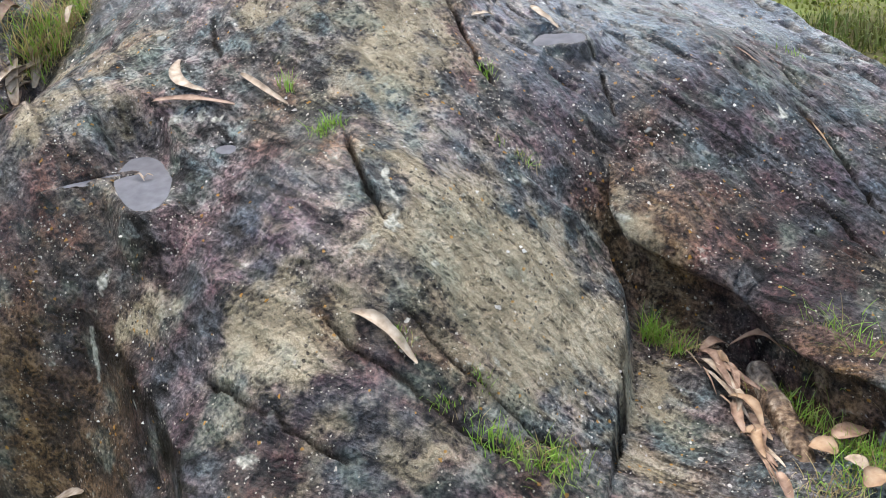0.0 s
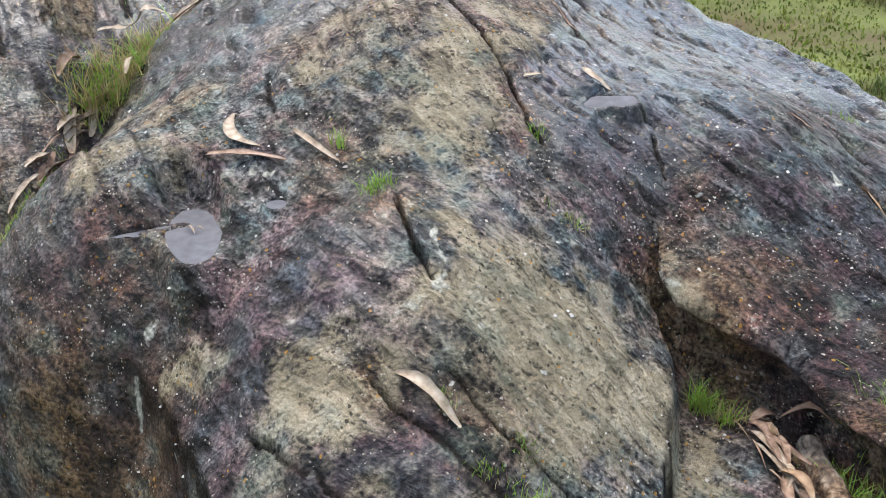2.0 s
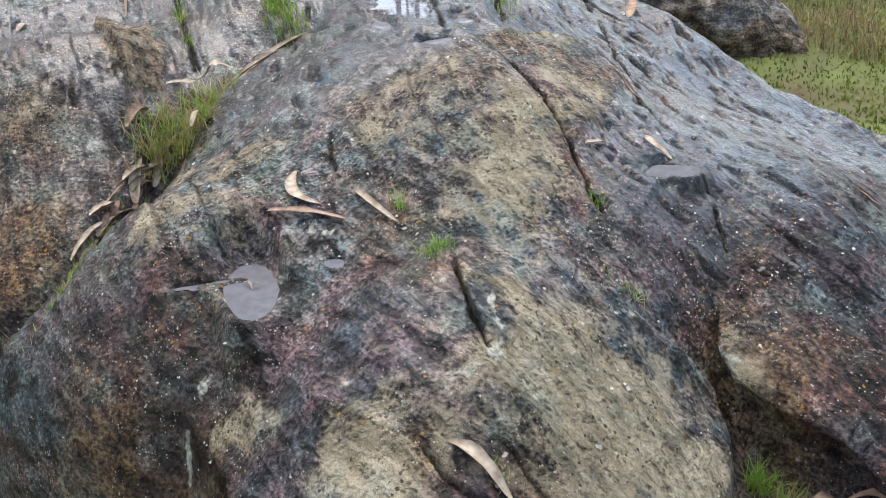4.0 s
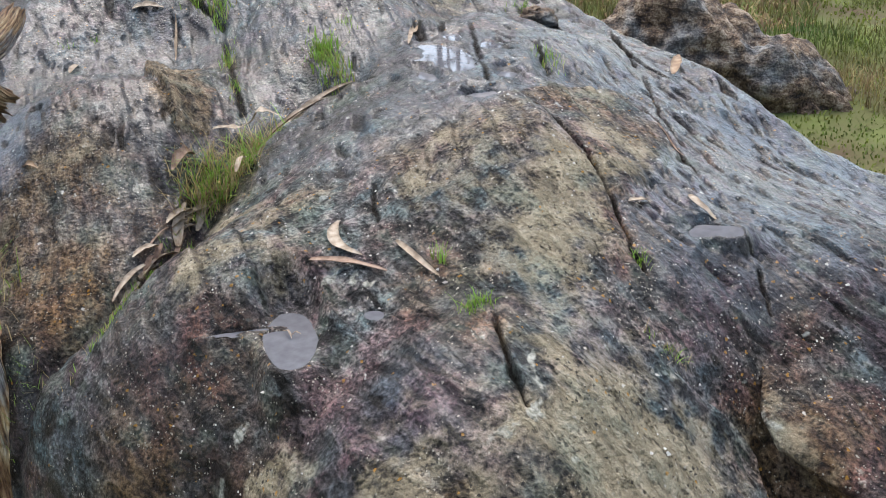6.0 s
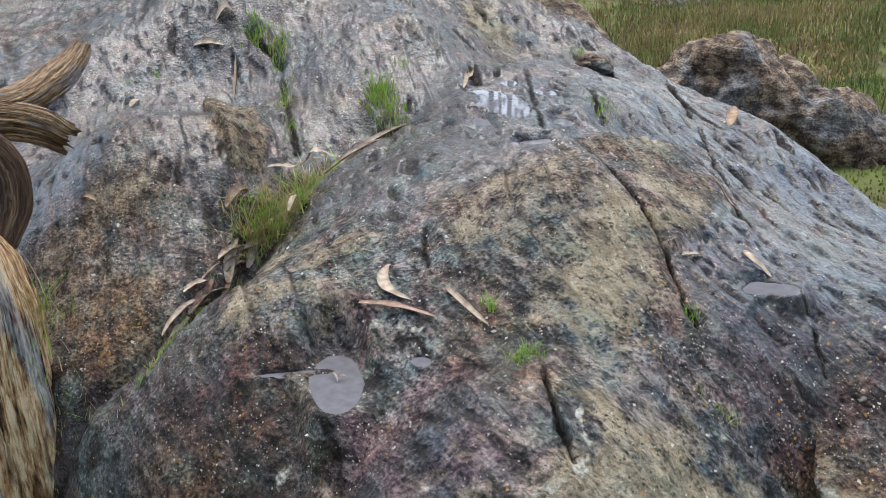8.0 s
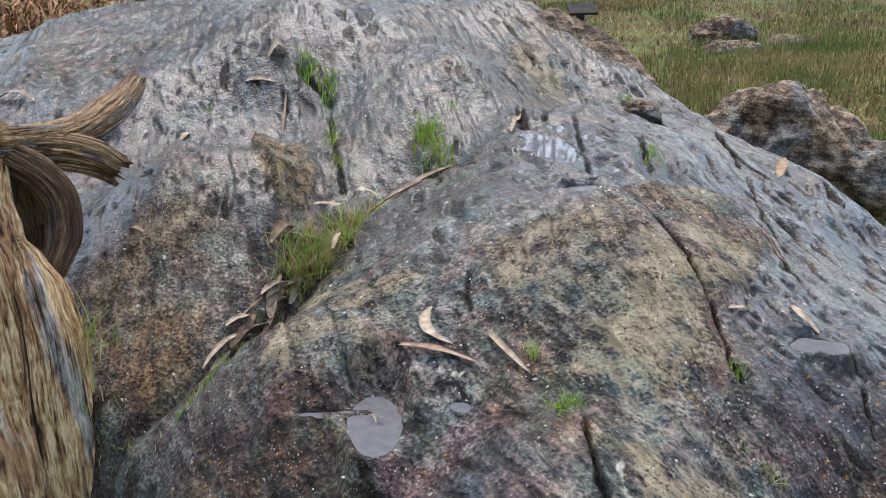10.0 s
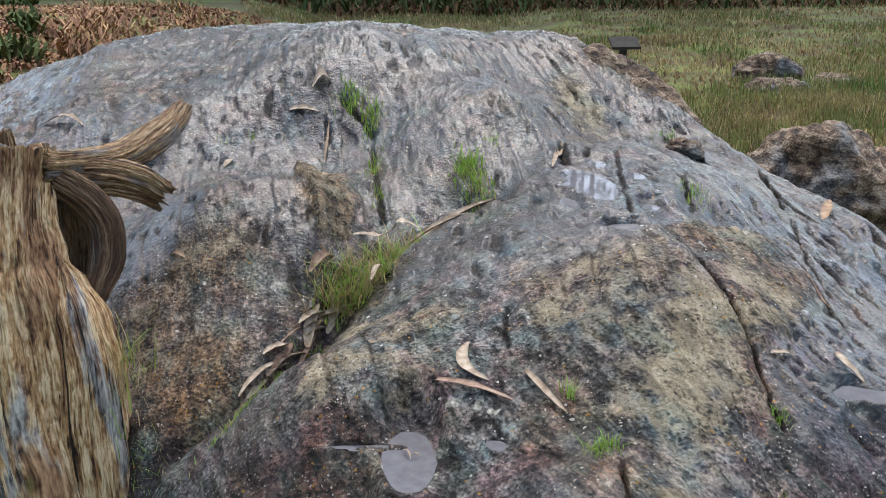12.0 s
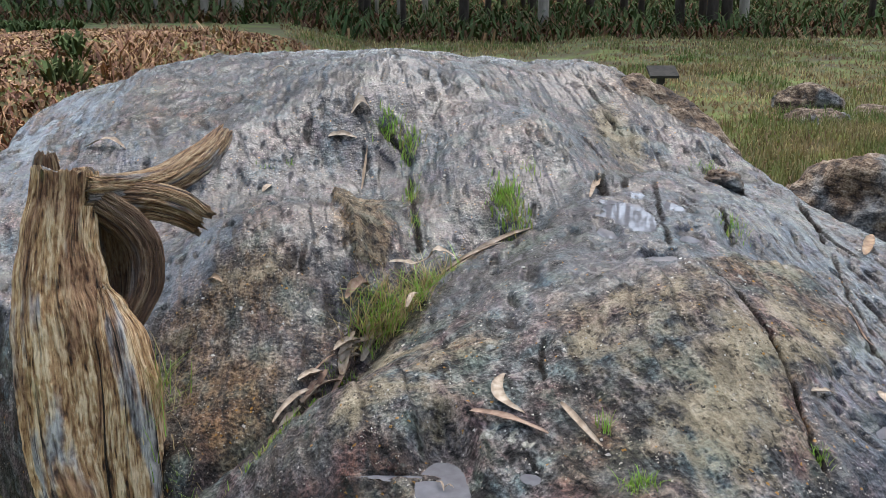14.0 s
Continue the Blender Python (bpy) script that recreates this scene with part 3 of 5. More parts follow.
def wood_material(name, bark=0.0):
    """Rotten stump wood: grey, tan and red-brown fibres along the trunk or limb, with dark splits and straw-pale torn edges."""
    m, n, l, b = material(name, 0.6)

    def along_fibres(scale, detail, lengthways):
        return noise_of(n, l, scale, detail, (1.0, 1.0, lengthways, 0), "fibre")
    fib, thin = along_fibres(34.0, 12, 0.15), along_fibres(130.0, 8, 0.1)
    patch, low = along_fibres(9.0, 8, 0.3), along_fibres(6.0, 8, 0.45)
    chip = along_fibres(60.0, 8, 0.5)
    f = maths(n, l, "ADD", maths(n, l, "MULTIPLY", fib, 0.36), maths(n, l, "ADD", maths(n, l, "MULTIPLY", thin, 0.32), maths(n, l, "MULTIPLY", chip, 0.32)))
    warm = steps(n, l, f, [(0.38, (0.03, 0.016, 0.009)), (0.43, (0.24, 0.12, 0.05)), (0.49, (0.52, 0.32, 0.15)), (0.56, (0.8, 0.6, 0.36))])
    grey = steps(n, l, f, [(0.38, (0.03, 0.026, 0.025)), (0.45, (0.2, 0.18, 0.17)), (0.51, (0.37, 0.345, 0.32)), (0.58, (0.6, 0.56, 0.49))])
    red = steps(n, l, f, [(0.38, (0.016, 0.008, 0.005)), (0.46, (0.17, 0.08, 0.038)), (0.56, (0.46, 0.27, 0.14))])
    col = blend(n, l, steps(n, l, patch, [(0.54, (0, 0, 0)), (0.61, (1, 1, 1))]), warm, grey)
    col = blend(n, l, steps(n, l, low, [(0.52, (0, 0, 0)), (0.6, (1, 1, 1))]), col, red)
    split = maths(n, l, "MULTIPLY", maths(n, l, "SUBTRACT", along_fibres(30.0, 6, 0.06), 0.6), 16.0, True)
    col = blend(n, l, split, col, (0.014, 0.009, 0.006))
    moss = maths(n, l, "MULTIPLY", maths(n, l, "SUBTRACT", along_fibres(12.0, 8, 0.6), 0.64), 12.0, True)
    col = blend(n, l, maths(n, l, "MULTIPLY", moss, 0.5), col, (0.1, 0.12, 0.03))
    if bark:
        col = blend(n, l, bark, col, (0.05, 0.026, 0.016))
    l.new(col, b.inputs["Base Color"])
    bumped(n, l, b, [(fib, 1.0, 0.03), (thin, 1.0, 0.012), (chip, 1.0, 0.012)])
    return m


WOOD = wood_material("rotten_wood")
LIMB_WOOD = wood_material("limb_wood", 0.4)
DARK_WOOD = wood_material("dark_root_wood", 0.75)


def water_material():
    m, n, l, b = material("rain_water", 0.03)
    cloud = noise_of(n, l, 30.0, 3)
    # pale grey of silty water, with the sky's reflection partly painted in
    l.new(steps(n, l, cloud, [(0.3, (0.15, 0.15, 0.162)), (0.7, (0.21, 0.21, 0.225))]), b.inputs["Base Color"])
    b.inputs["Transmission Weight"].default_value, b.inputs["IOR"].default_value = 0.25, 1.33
    return m


WATER = water_material()


# ---- building helpers ----
def part(name, bm, mat, parent, label="", smooth=True):
    """Links a bmesh as one mesh object under a thing or a part."""
    me = bpy.data.meshes.new(name)
    bm.to_mesh(me)
    bm.free()
    return dress(name, me, mat, parent, label, smooth)


def dress(name, me, mat, parent=None, label="", smooth=True):
    me.materials.append(mat)
    me.polygons.foreach_set("use_smooth", [smooth] * len(me.polygons))
    ob = new(name, me)
    if parent:
        ob.parent = parent
    return tagged(ob, label)


def shell(name, verts, faces, mat, parent=None, label="", smooth=True):
    me = bpy.data.meshes.new(name)
    me.from_pydata([tuple(v) for v in verts], [], faces)
    me.update()
    return dress(name, me, mat, parent, label, smooth)


def thing(name, x, y, z, label, category, group="", kind=""):
    e = new(name)
    e.location = (x, y, z)
    return tagged(e, label, category, group, kind)


def top(x, y):
    return float(rock_height(np.array(float(x)), np.array(float(y))))


def land(x, y):
    return max(float(lie(np.array(float(x)), np.array(float(y)))), -9)


# ---- the ground: one sheet to the horizon ----
def ground_height(x, y):
    near = ramp(60, 20, np.hypot(x, y))
    return lie(x, y) + near * (0.05 * fbm(x * 0.5, y * 0.5, 3, 81) + 0.025 * fbm(x * 2.2, y * 2.2, 3, 82))


def ground_sheet():
    t = np.linspace(-1, 1, 181)
    axis = np.sign(t) * (5 * np.abs(t) + 1500 * np.abs(t) ** 7)
    gx, gy = np.meshgrid(axis + 0.5, axis + 4.0)
    gz = ground_height(gx, gy)
    n = len(axis)
    verts = np.stack([gx, gy, gz], -1).reshape(-1, 3)
    faces = [(j * n + i, j * n + i + 1, (j + 1) * n + i + 1, (j + 1) * n + i) for j in range(n - 1) for i in range(n - 1)]
    ob = shell("ground", verts, faces, EARTH)
    return tagged(ob, "brown earth and short turf round the rock", "ground", kind="structure")


ground_sheet()


# ---- the outcrop ----
def soft_spot(x, y, cx, cy, a, b, turn=0.0):
    c, s = math.cos(radians(turn)), math.sin(radians(turn))
    u, v = (x - cx) * c + (y - cy) * s, -(x - cx) * s + (y - cy) * c
    return np.exp(-((u / a) ** 2 + (v / b) ** 2))


# lichen crusts: centre, half sizes, turn, strength
OCHRE_LOW = [((0.186, 1.431), 0.16, 0.12, 0, 1.0), ((0.224, 1.210), 0.1, 0.06, 0, 0.6), ((0.077, 1.401), 0.08, 0.1, 0, 0.5), ((0.438, 1.545), 0.05, 0.07, 0, 1.0), ((0.662, 1.509), 0.28, 0.26, -40, 1.0), ((0.821, 1.460), 0.13, 0.2, 20, 1.0), ((0.636, 1.313), 0.16, 0.12, 0, 0.8),
         ((-0.072, 1.728), 0.06, 0.06, 0, 0.8), ((0.996, 1.361), 0.09, 0.14, 20, 0.75), ((0.514, 1.732), 0.06, 0.12, 0, 0.8), ((0.555, 1.264), 0.06, 0.12, 30, 0.6)]
OCHRE_HIGH = [((-0.12, 2.32), 0.14, 0.16, 0, 0.65), ((0.0, 2.5), 0.16, 0.14, 0, 0.5), ((0.539, 2.416), 0.24, 0.32, 0, 0.5), ((0.545, 2.088), 0.14, 0.14, 0, 0.6), ((-0.160, 2.763), 0.10, 0.18, 20, 0.8), ((-0.189, 2.269), 0.08, 0.06, 0, 0.8),
         ((0.577, 1.926), 0.08, 0.14, 0, 0.5), ((1.137, 1.705), 0.06, 0.12, 0, 0.6), ((0.154, 1.675), 0.1, 0.05, 0, 0.35), ((0.819, 4.650), 0.14, 0.25, 0, 0.9), ((-0.612, 3.054), 0.16, 0.08, 0, 0.5), ((-0.827, 2.921), 0.1, 0.07, 0, 0.6), ((-0.612, 2.811), 0.1, 0.06, 0, 0.35), ((0.824, 1.205), 0.1, 0.1, 0, 0.7), ((0.397, 1.210), 0.12, 0.06, 0, 0.6), ((0.807, 2.420), 0.12, 0.2, 0, 0.4)]
RUST = [((1.16, 1.62), 0.12, 0.18, -30, 1.0), ((1.081, 1.737), 0.10, 0.10, -30, 0.8), ((1.335, 1.186), 0.12, 0.10, -20, 0.9), ((0.264, 1.449), 0.05, 0.03, -40, 0.9),
        ((-0.629, 3.039), 0.28, 0.25, 0, 0.85), ((-0.789, 2.910), 0.2, 0.2, 0, 0.9), ((-0.644, 2.702), 0.25, 0.16, 0, 1.0), ((-0.415, 1.886), 0.15, 0.2, 0, 1.0),
        ((-0.287, 3.377), 0.12, 0.2, 0, 0.85), ((1.221, 5.140), 0.5, 0.25, 0, 0.75), ((0.349, 2.548), 0.06, 0.1, 0, 0.6), ((0.725, 2.583), 0.2, 0.1, 0, 0.5),
        ((-0.282, 1.764), 0.2, 0.15, 0, 0.7), ((0.928, 1.088), 0.14, 0.1, 0, 0.5), ((1.211, 1.238), 0.08, 0.12, 0, 0.9)]
PLUM = [((0.148, 1.649), 0.25, 0.16, 0, 0.9), ((0.591, 1.346), 0.12, 0.1, 0, 0.8), ((1.532, 1.692), 0.4, 0.35, 0, 0.7), ((0.242, 1.262), 0.2, 0.12, 0, 0.9), ((0.880, 2.564), 0.3, 0.3, 0, 0.7),
        ((-0.313, 1.947), 0.2, 0.25, 0, 0.9), ((-0.181, 1.685), 0.2, 0.2, 0, 1.0), ((-0.045, 1.351), 0.2, 0.15, 0, 0.8), ((0.519, 1.182), 0.2, 0.08, -30, 0.7), ((1.206, 1.548), 0.2, 0.2, 0, 0.9), ((1.331, 1.241), 0.2, 0.2, 0, 0.8), ((-0.112, 2.106), 0.3, 0.1, 0, 0.6), ((0.967, 1.941), 0.25, 0.2, 0, 0.6)]


PALE = [((1.125, 1.695), 0.025, 0.03, 0, 1.0), ((-0.203, 1.856), 0.04, 0.03, -30, 0.9), ((-0.061, 1.368), 0.05, 0.02, -40, 1.0), ((0.119, 2.138), 0.015, 0.04, 0, 1.0), ((0.187, 2.103), 0.014, 0.03, 0, 1.0),
        ((0.412, 1.537), 0.05, 0.02, 20, 0.9), ((0.474, 1.421), 0.02, 0.03, 0, 0.9), ((1.677, 1.933), 0.02, 0.02, 0, 0.8), ((0.479, 1.645), 0.014, 0.1, 0, 0.9), ((-0.960, 3.519), 0.03, 0.05, 0, 0.8),
        ((-1.228, 4.414), 0.06, 0.1, 0, 0.7), ((-0.162, 2.799), 0.015, 0.03, 0, 0.8), ((0.480, 3.046), 0.02, 0.04, 0, 0.6), ((0.553, 1.312), 0.04, 0.03, -30, 0.8), ((0.061, 1.291), 0.04, 0.02, -30, 0.8), ((0.512, 1.466), 0.03, 0.02, 0, 0.7)]


# dark stone, and shade of undercut faces painted in: centre, half sizes, turn, strength
DARK_SHADE = [((1.5, 1.45), 0.3, 0.55, 0, 1.0), ((-0.3, 1.6), 0.25, 0.45, 0, 1.3), ((0.05, 1.12), 0.4, 0.2, 0, 1.0), ((1.17, 1.62), 0.1, 0.16, -30, 0.9), ((1.2, 1.9), 0.2, 0.14, 0, 0.7), ((-0.75, 2.5), 0.25, 0.16, 0, 0.8),
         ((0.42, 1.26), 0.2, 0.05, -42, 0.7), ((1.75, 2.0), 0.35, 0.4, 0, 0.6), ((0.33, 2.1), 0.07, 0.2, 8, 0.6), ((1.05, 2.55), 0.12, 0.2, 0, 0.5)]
SOAKED = [((0.36, 2.05), 0.10, 0.35, 8, 1.0), ((1.15, 2.2), 0.3, 0.22, 0, 1.0), ((0.6, 3.2), 0.4, 0.45, 0, 0.9), ((-0.2, 2.07), 0.16, 0.05, 0, 0.9), ((1.2, 1.7), 0.12, 0.2, -30, 0.7), ((1.7, 1.6), 0.25, 0.4, 0, 0.6), ((0.0, 4.6), 0.9, 0.7, 0, 0.4)]


def spots(x, y, table, seed):
    wx, wy = x + 0.05 * fbm(x * 9, y * 9, 3, seed), y + 0.05 * fbm(x * 9, y * 9, 3, seed + 9)
    out = np.zeros(np.shape(x))
    for (cx, cy), a, b, turn, s in table:
        out = np.maximum(out, s * soft_spot(wx, wy, cx, cy, a, b, turn))
    return out


def outcrop():
    root = thing("rock_outcrop", 0.3, 2.6, 0.0, "large wet grey-purple schist outcrop with ochre lichen and open cracks", "rock")
    xs = np.concatenate([np.arange(-2.7, -0.9, 0.010), np.arange(-0.9, 1.9, 0.0052), np.arange(1.9, 2.9, 0.014)])
    ys = np.concatenate([np.arange(0.4, 0.9, 0.012), np.arange(0.9, 2.9, 0.0052), np.arange(2.9, 4.4, 0.0085), np.arange(4.4, 5.7, 0.012), np.arange(5.7, 6.8, 0.04)])
    gx, gy = np.meshgrid(xs, ys)
    gz = rock_height(gx, gy)
    d, _ = along(gx, gy, SEAM)
    skin = ramp(-0.03, 0.05, within(gx + 0.03 * grain(gx * 20, gy * 20, 57), gy + 0.03 * grain(gx * 20, gy * 20, 58), CRUST))
    ochre = np.maximum(spots(gx, gy, OCHRE_LOW, 50), spots(gx, gy, OCHRE_HIGH, 50))
    ochre = np.maximum(ochre, skin * (0.36 + 0.35 * fbm(gx * 5, gy * 5, 3, 59)))
    rust = np.maximum(spots(gx, gy, RUST, 60), 0.6 * skin * ramp(-0.2, 0.5, fbm(gx * 4, gy * 4, 3, 62)) * ramp(2.0, 2.3, gy))
    proud = ramp(0.08, 0.3, wedge_reach(gx, gy))
    rust, ochre = np.maximum(rust, 0.9 * proud), np.maximum(ochre, 0.42 * proud)
    plum = spots(gx, gy, PLUM, 66)
    # rain water: sheets on the dome and the two slabs, a dark strip between the crusts, damp elsewhere
    wet = 0.2 + 0.62 * washed(gx, gy) + 0.35 * spots(gx, gy, SOAKED, 91)
    wet = np.clip(wet + 0.3 * fbm(gx * 3, gy * 3, 3, 90) + 0.12 * fbm(gx * 14, gy * 14, 2, 92), 0.03, 1)
    wet = wet * (1 - 0.85 * np.clip(ochre * 1.3, 0, 1)) * (1 - 0.7 * rust) * (1 - 0.8 * proud) * (1 - 0.5 * ramp(1.3, 1.8, gx) * ramp(2.6, 2.2, gy))
    stain = np.stack([ochre, rust, wet, np.ones_like(wet)], -1).reshape(-1, 4)
    fu, fv = flow(gx, gy)
    grain_way = np.stack([fu, fv, gz * 0.5], -1).reshape(-1, 3)
    # strokes and ledge faces blackened to paint in the shade they hold
    soil_shade = np.maximum(crevice(gx, gy, fu, fv) * 0.85, 0.55 * ledges(gx, gy, fu, washed(gx, gy))[1])
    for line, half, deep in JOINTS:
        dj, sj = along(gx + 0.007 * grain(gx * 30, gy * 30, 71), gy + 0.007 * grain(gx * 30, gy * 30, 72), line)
        soil_shade = np.maximum(soil_shade, ramp(1.0, 0.3, np.abs(dj) / np.maximum(half * 0.8, 0.004 * gy)) * ramp(0, 0.12, sj) * ramp(1.0, 0.88, sj))
    growth = np.stack([plum, soil_shade, spots(gx, gy, PALE, 77), np.ones_like(soil_shade)], -1).reshape(-1, 4)
    # painted shade and dark stone, as one mask
    black = spots(gx, gy, DARK_SHADE, 83)
    dark_shade = np.stack([black, black, black, np.ones_like(black)], -1).reshape(-1, 4)
    # the bulge leans out over the gully
    d2, s2 = along(gx, gy, EDGE_BULGE)
    dy2, dx2 = np.gradient(d2, ys, xs)
    lean = 0.075 * ramp(0.0, 0.03, d2) * ramp(0.3, 0.03, d2) * ramp(0.02, 0.2, s2)
    gx, gy = gx - lean * np.clip(dx2, -1, 1), gy - lean * np.clip(dy2, -1, 1)
    verts = np.stack([gx, gy, gz], -1).reshape(-1, 3)
    h, w = gx.shape
    idx = np.arange(h * w).reshape(h, w)
    quads = np.stack([idx[:-1, :-1], idx[:-1, 1:], idx[1:, 1:], idx[1:, :-1]], -1).reshape(-1, 4)
    dr, _ = along(gx, gy, RIM)
    keep = (dr > -0.03).reshape(-1)[quads].any(1)
    front = (d.reshape(-1)[quads].mean(1) > 0)
    for name, mask, label in (("front_slab", front, ""), ("back_dome", ~front, "smooth wet blue-grey dome of rock")):
        f = quads[keep & mask]
        used, inv = np.unique(f, return_inverse=True)
        f = inv.reshape(-1, 4)
        me = bpy.data.meshes.new(name)
        me.vertices.add(len(used))
        me.vertices.foreach_set("co", (verts[used] - (0.3, 2.6, 0.0)).ravel())
        me.loops.add(f.size)
        me.loops.foreach_set("vertex_index", f.ravel().astype(np.int32))
        me.polygons.add(len(f))
        me.polygons.foreach_set("loop_start", np.arange(0, f.size, 4, dtype=np.int32))
        me.update(calc_edges=True)
        me.color_attributes.new("stain", "FLOAT_COLOR", "POINT").data.foreach_set("color", stain[used].ravel())
        me.color_attributes.new("dark_shade", "FLOAT_COLOR", "POINT").data.foreach_set("color", dark_shade[used].ravel())
        me.attributes.new("foliation", "FLOAT_VECTOR", "POINT").data.foreach_set("vector", grain_way[used].ravel())
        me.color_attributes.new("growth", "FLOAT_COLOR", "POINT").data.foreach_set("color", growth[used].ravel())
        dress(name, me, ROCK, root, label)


outcrop()


def pool(k, spec, label):
    (cx, cy), a, b, turn = spec
    z = pool_level(spec)
    ring = []
    for i in range(56):
        ang = 2 * math.pi * i / 56
        r = np.linspace(0.02, 1.6 * max(a, b), 120)
        reach = pool_reach(cx + r * math.cos(ang), cy + r * math.sin(ang), spec)
        far = r[int(np.argmax(reach > 1.04))]
        ring.append((far * math.cos(ang), far * math.sin(ang), 0.0))
    n = len(ring)
    inner = [(x * 0.5, y * 0.5, 0) for x, y, _ in ring]
    verts = ring + inner + [(0, 0, 0)]
    faces = [(i, (i + 1) % n, n + (i + 1) % n, n + i) for i in range(n)] + [(n + i, n + (i + 1) % n, 2 * n) for i in range(n)]
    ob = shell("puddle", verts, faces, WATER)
    ob.location = (cx, cy, z)
    ob.visible_shadow = False
    tagged(ob, label, "puddle", "rain puddles on the rock")


for k, spec in enumerate(POOLS):
    pool(k, spec, "round rain puddle in a carved cup of the rock" if k == 0 else "shallow rain puddle lying in a hollow of the rock")


# ---- the stump ----
def tube(path, radii, sides=40, rough=0.12, seed=0, ridges=9, capped=True, steps_between=5):
    """A limb along a path with fibrous ridges; returns verts and faces."""
    pts, rad = [], []
    for k in range(len(path) - 1):
        p0 = Vector(path[max(k - 1, 0)])
        p1, p2 = Vector(path[k]), Vector(path[k + 1])
        p3 = Vector(path[min(k + 2, len(path) - 1)])
        for j in range(steps_between):
            t = j / steps_between
            pts.append(0.5 * ((2 * p1) + (p2 - p0) * t + (2 * p0 - 5 * p1 + 4 * p2 - p3) * t * t + (3 * p1 - p0 - 3 * p2 + p3) * t ** 3))
            rad.append(radii[k] + (radii[k + 1] - radii[k]) * t)
    pts.append(Vector(path[-1]))
    rad.append(radii[-1])
    verts, faces = [], []
    up = Vector((0.3, -1, 0.2)).normalized()
    for k, p in enumerate(pts):
        d = (pts[min(k + 1, len(pts) - 1)] - pts[max(k - 1, 0)]).normalized()
        a = (up - up.dot(d) * d).normalized()
        c = d.cross(a)
        for i in range(sides):
            ang = 2 * math.pi * i / sides
            w = noise.noise((math.cos(ang) * ridges * 0.35, math.sin(ang) * ridges * 0.35, seed * 7.1 + k * 0.05)) * rough
            w += noise.noise((math.cos(ang) * ridges, math.sin(ang) * ridges, seed * 3.3 + k * 0.09)) * rough * 0.55
            w += noise.noise((math.cos(ang) * 2, math.sin(ang) * 2, seed * 5.0 + k * 0.3)) * rough * 0.5
            verts.append(p + rad[k] * (1 + w) * (math.cos(ang) * a + math.sin(ang) * c))
    m = len(pts)
    for k in range(m - 1):
        for i in range(sides):
            j = (i + 1) % sides
            faces.append((k * sides + i, k * sides + j, (k + 1) * sides + j, (k + 1) * sides + i))
    if capped:
        for base, rev in ((0, True), ((m - 1) * sides, False)):
            mid = sum((verts[base + i] for i in range(sides)), Vector()) / sides
            inner = len(verts)
            for i in range(sides):
                q = mid.lerp(verts[base + i], 0.55)
                verts.append(q + Vector((0, 0, 0.02 * noise.noise(q * 25))))
            verts.append(mid)
            for i in range(sides):
                j = (i + 1) % sides
                faces.append((base + i, base + j, inner + j, inner + i) if not rev else (base + j, base + i, inner + i, inner + j))
                faces.append((inner + i, inner + j, inner + sides) if not rev else (inner + j, inner + i, inner + sides))
    return verts, faces


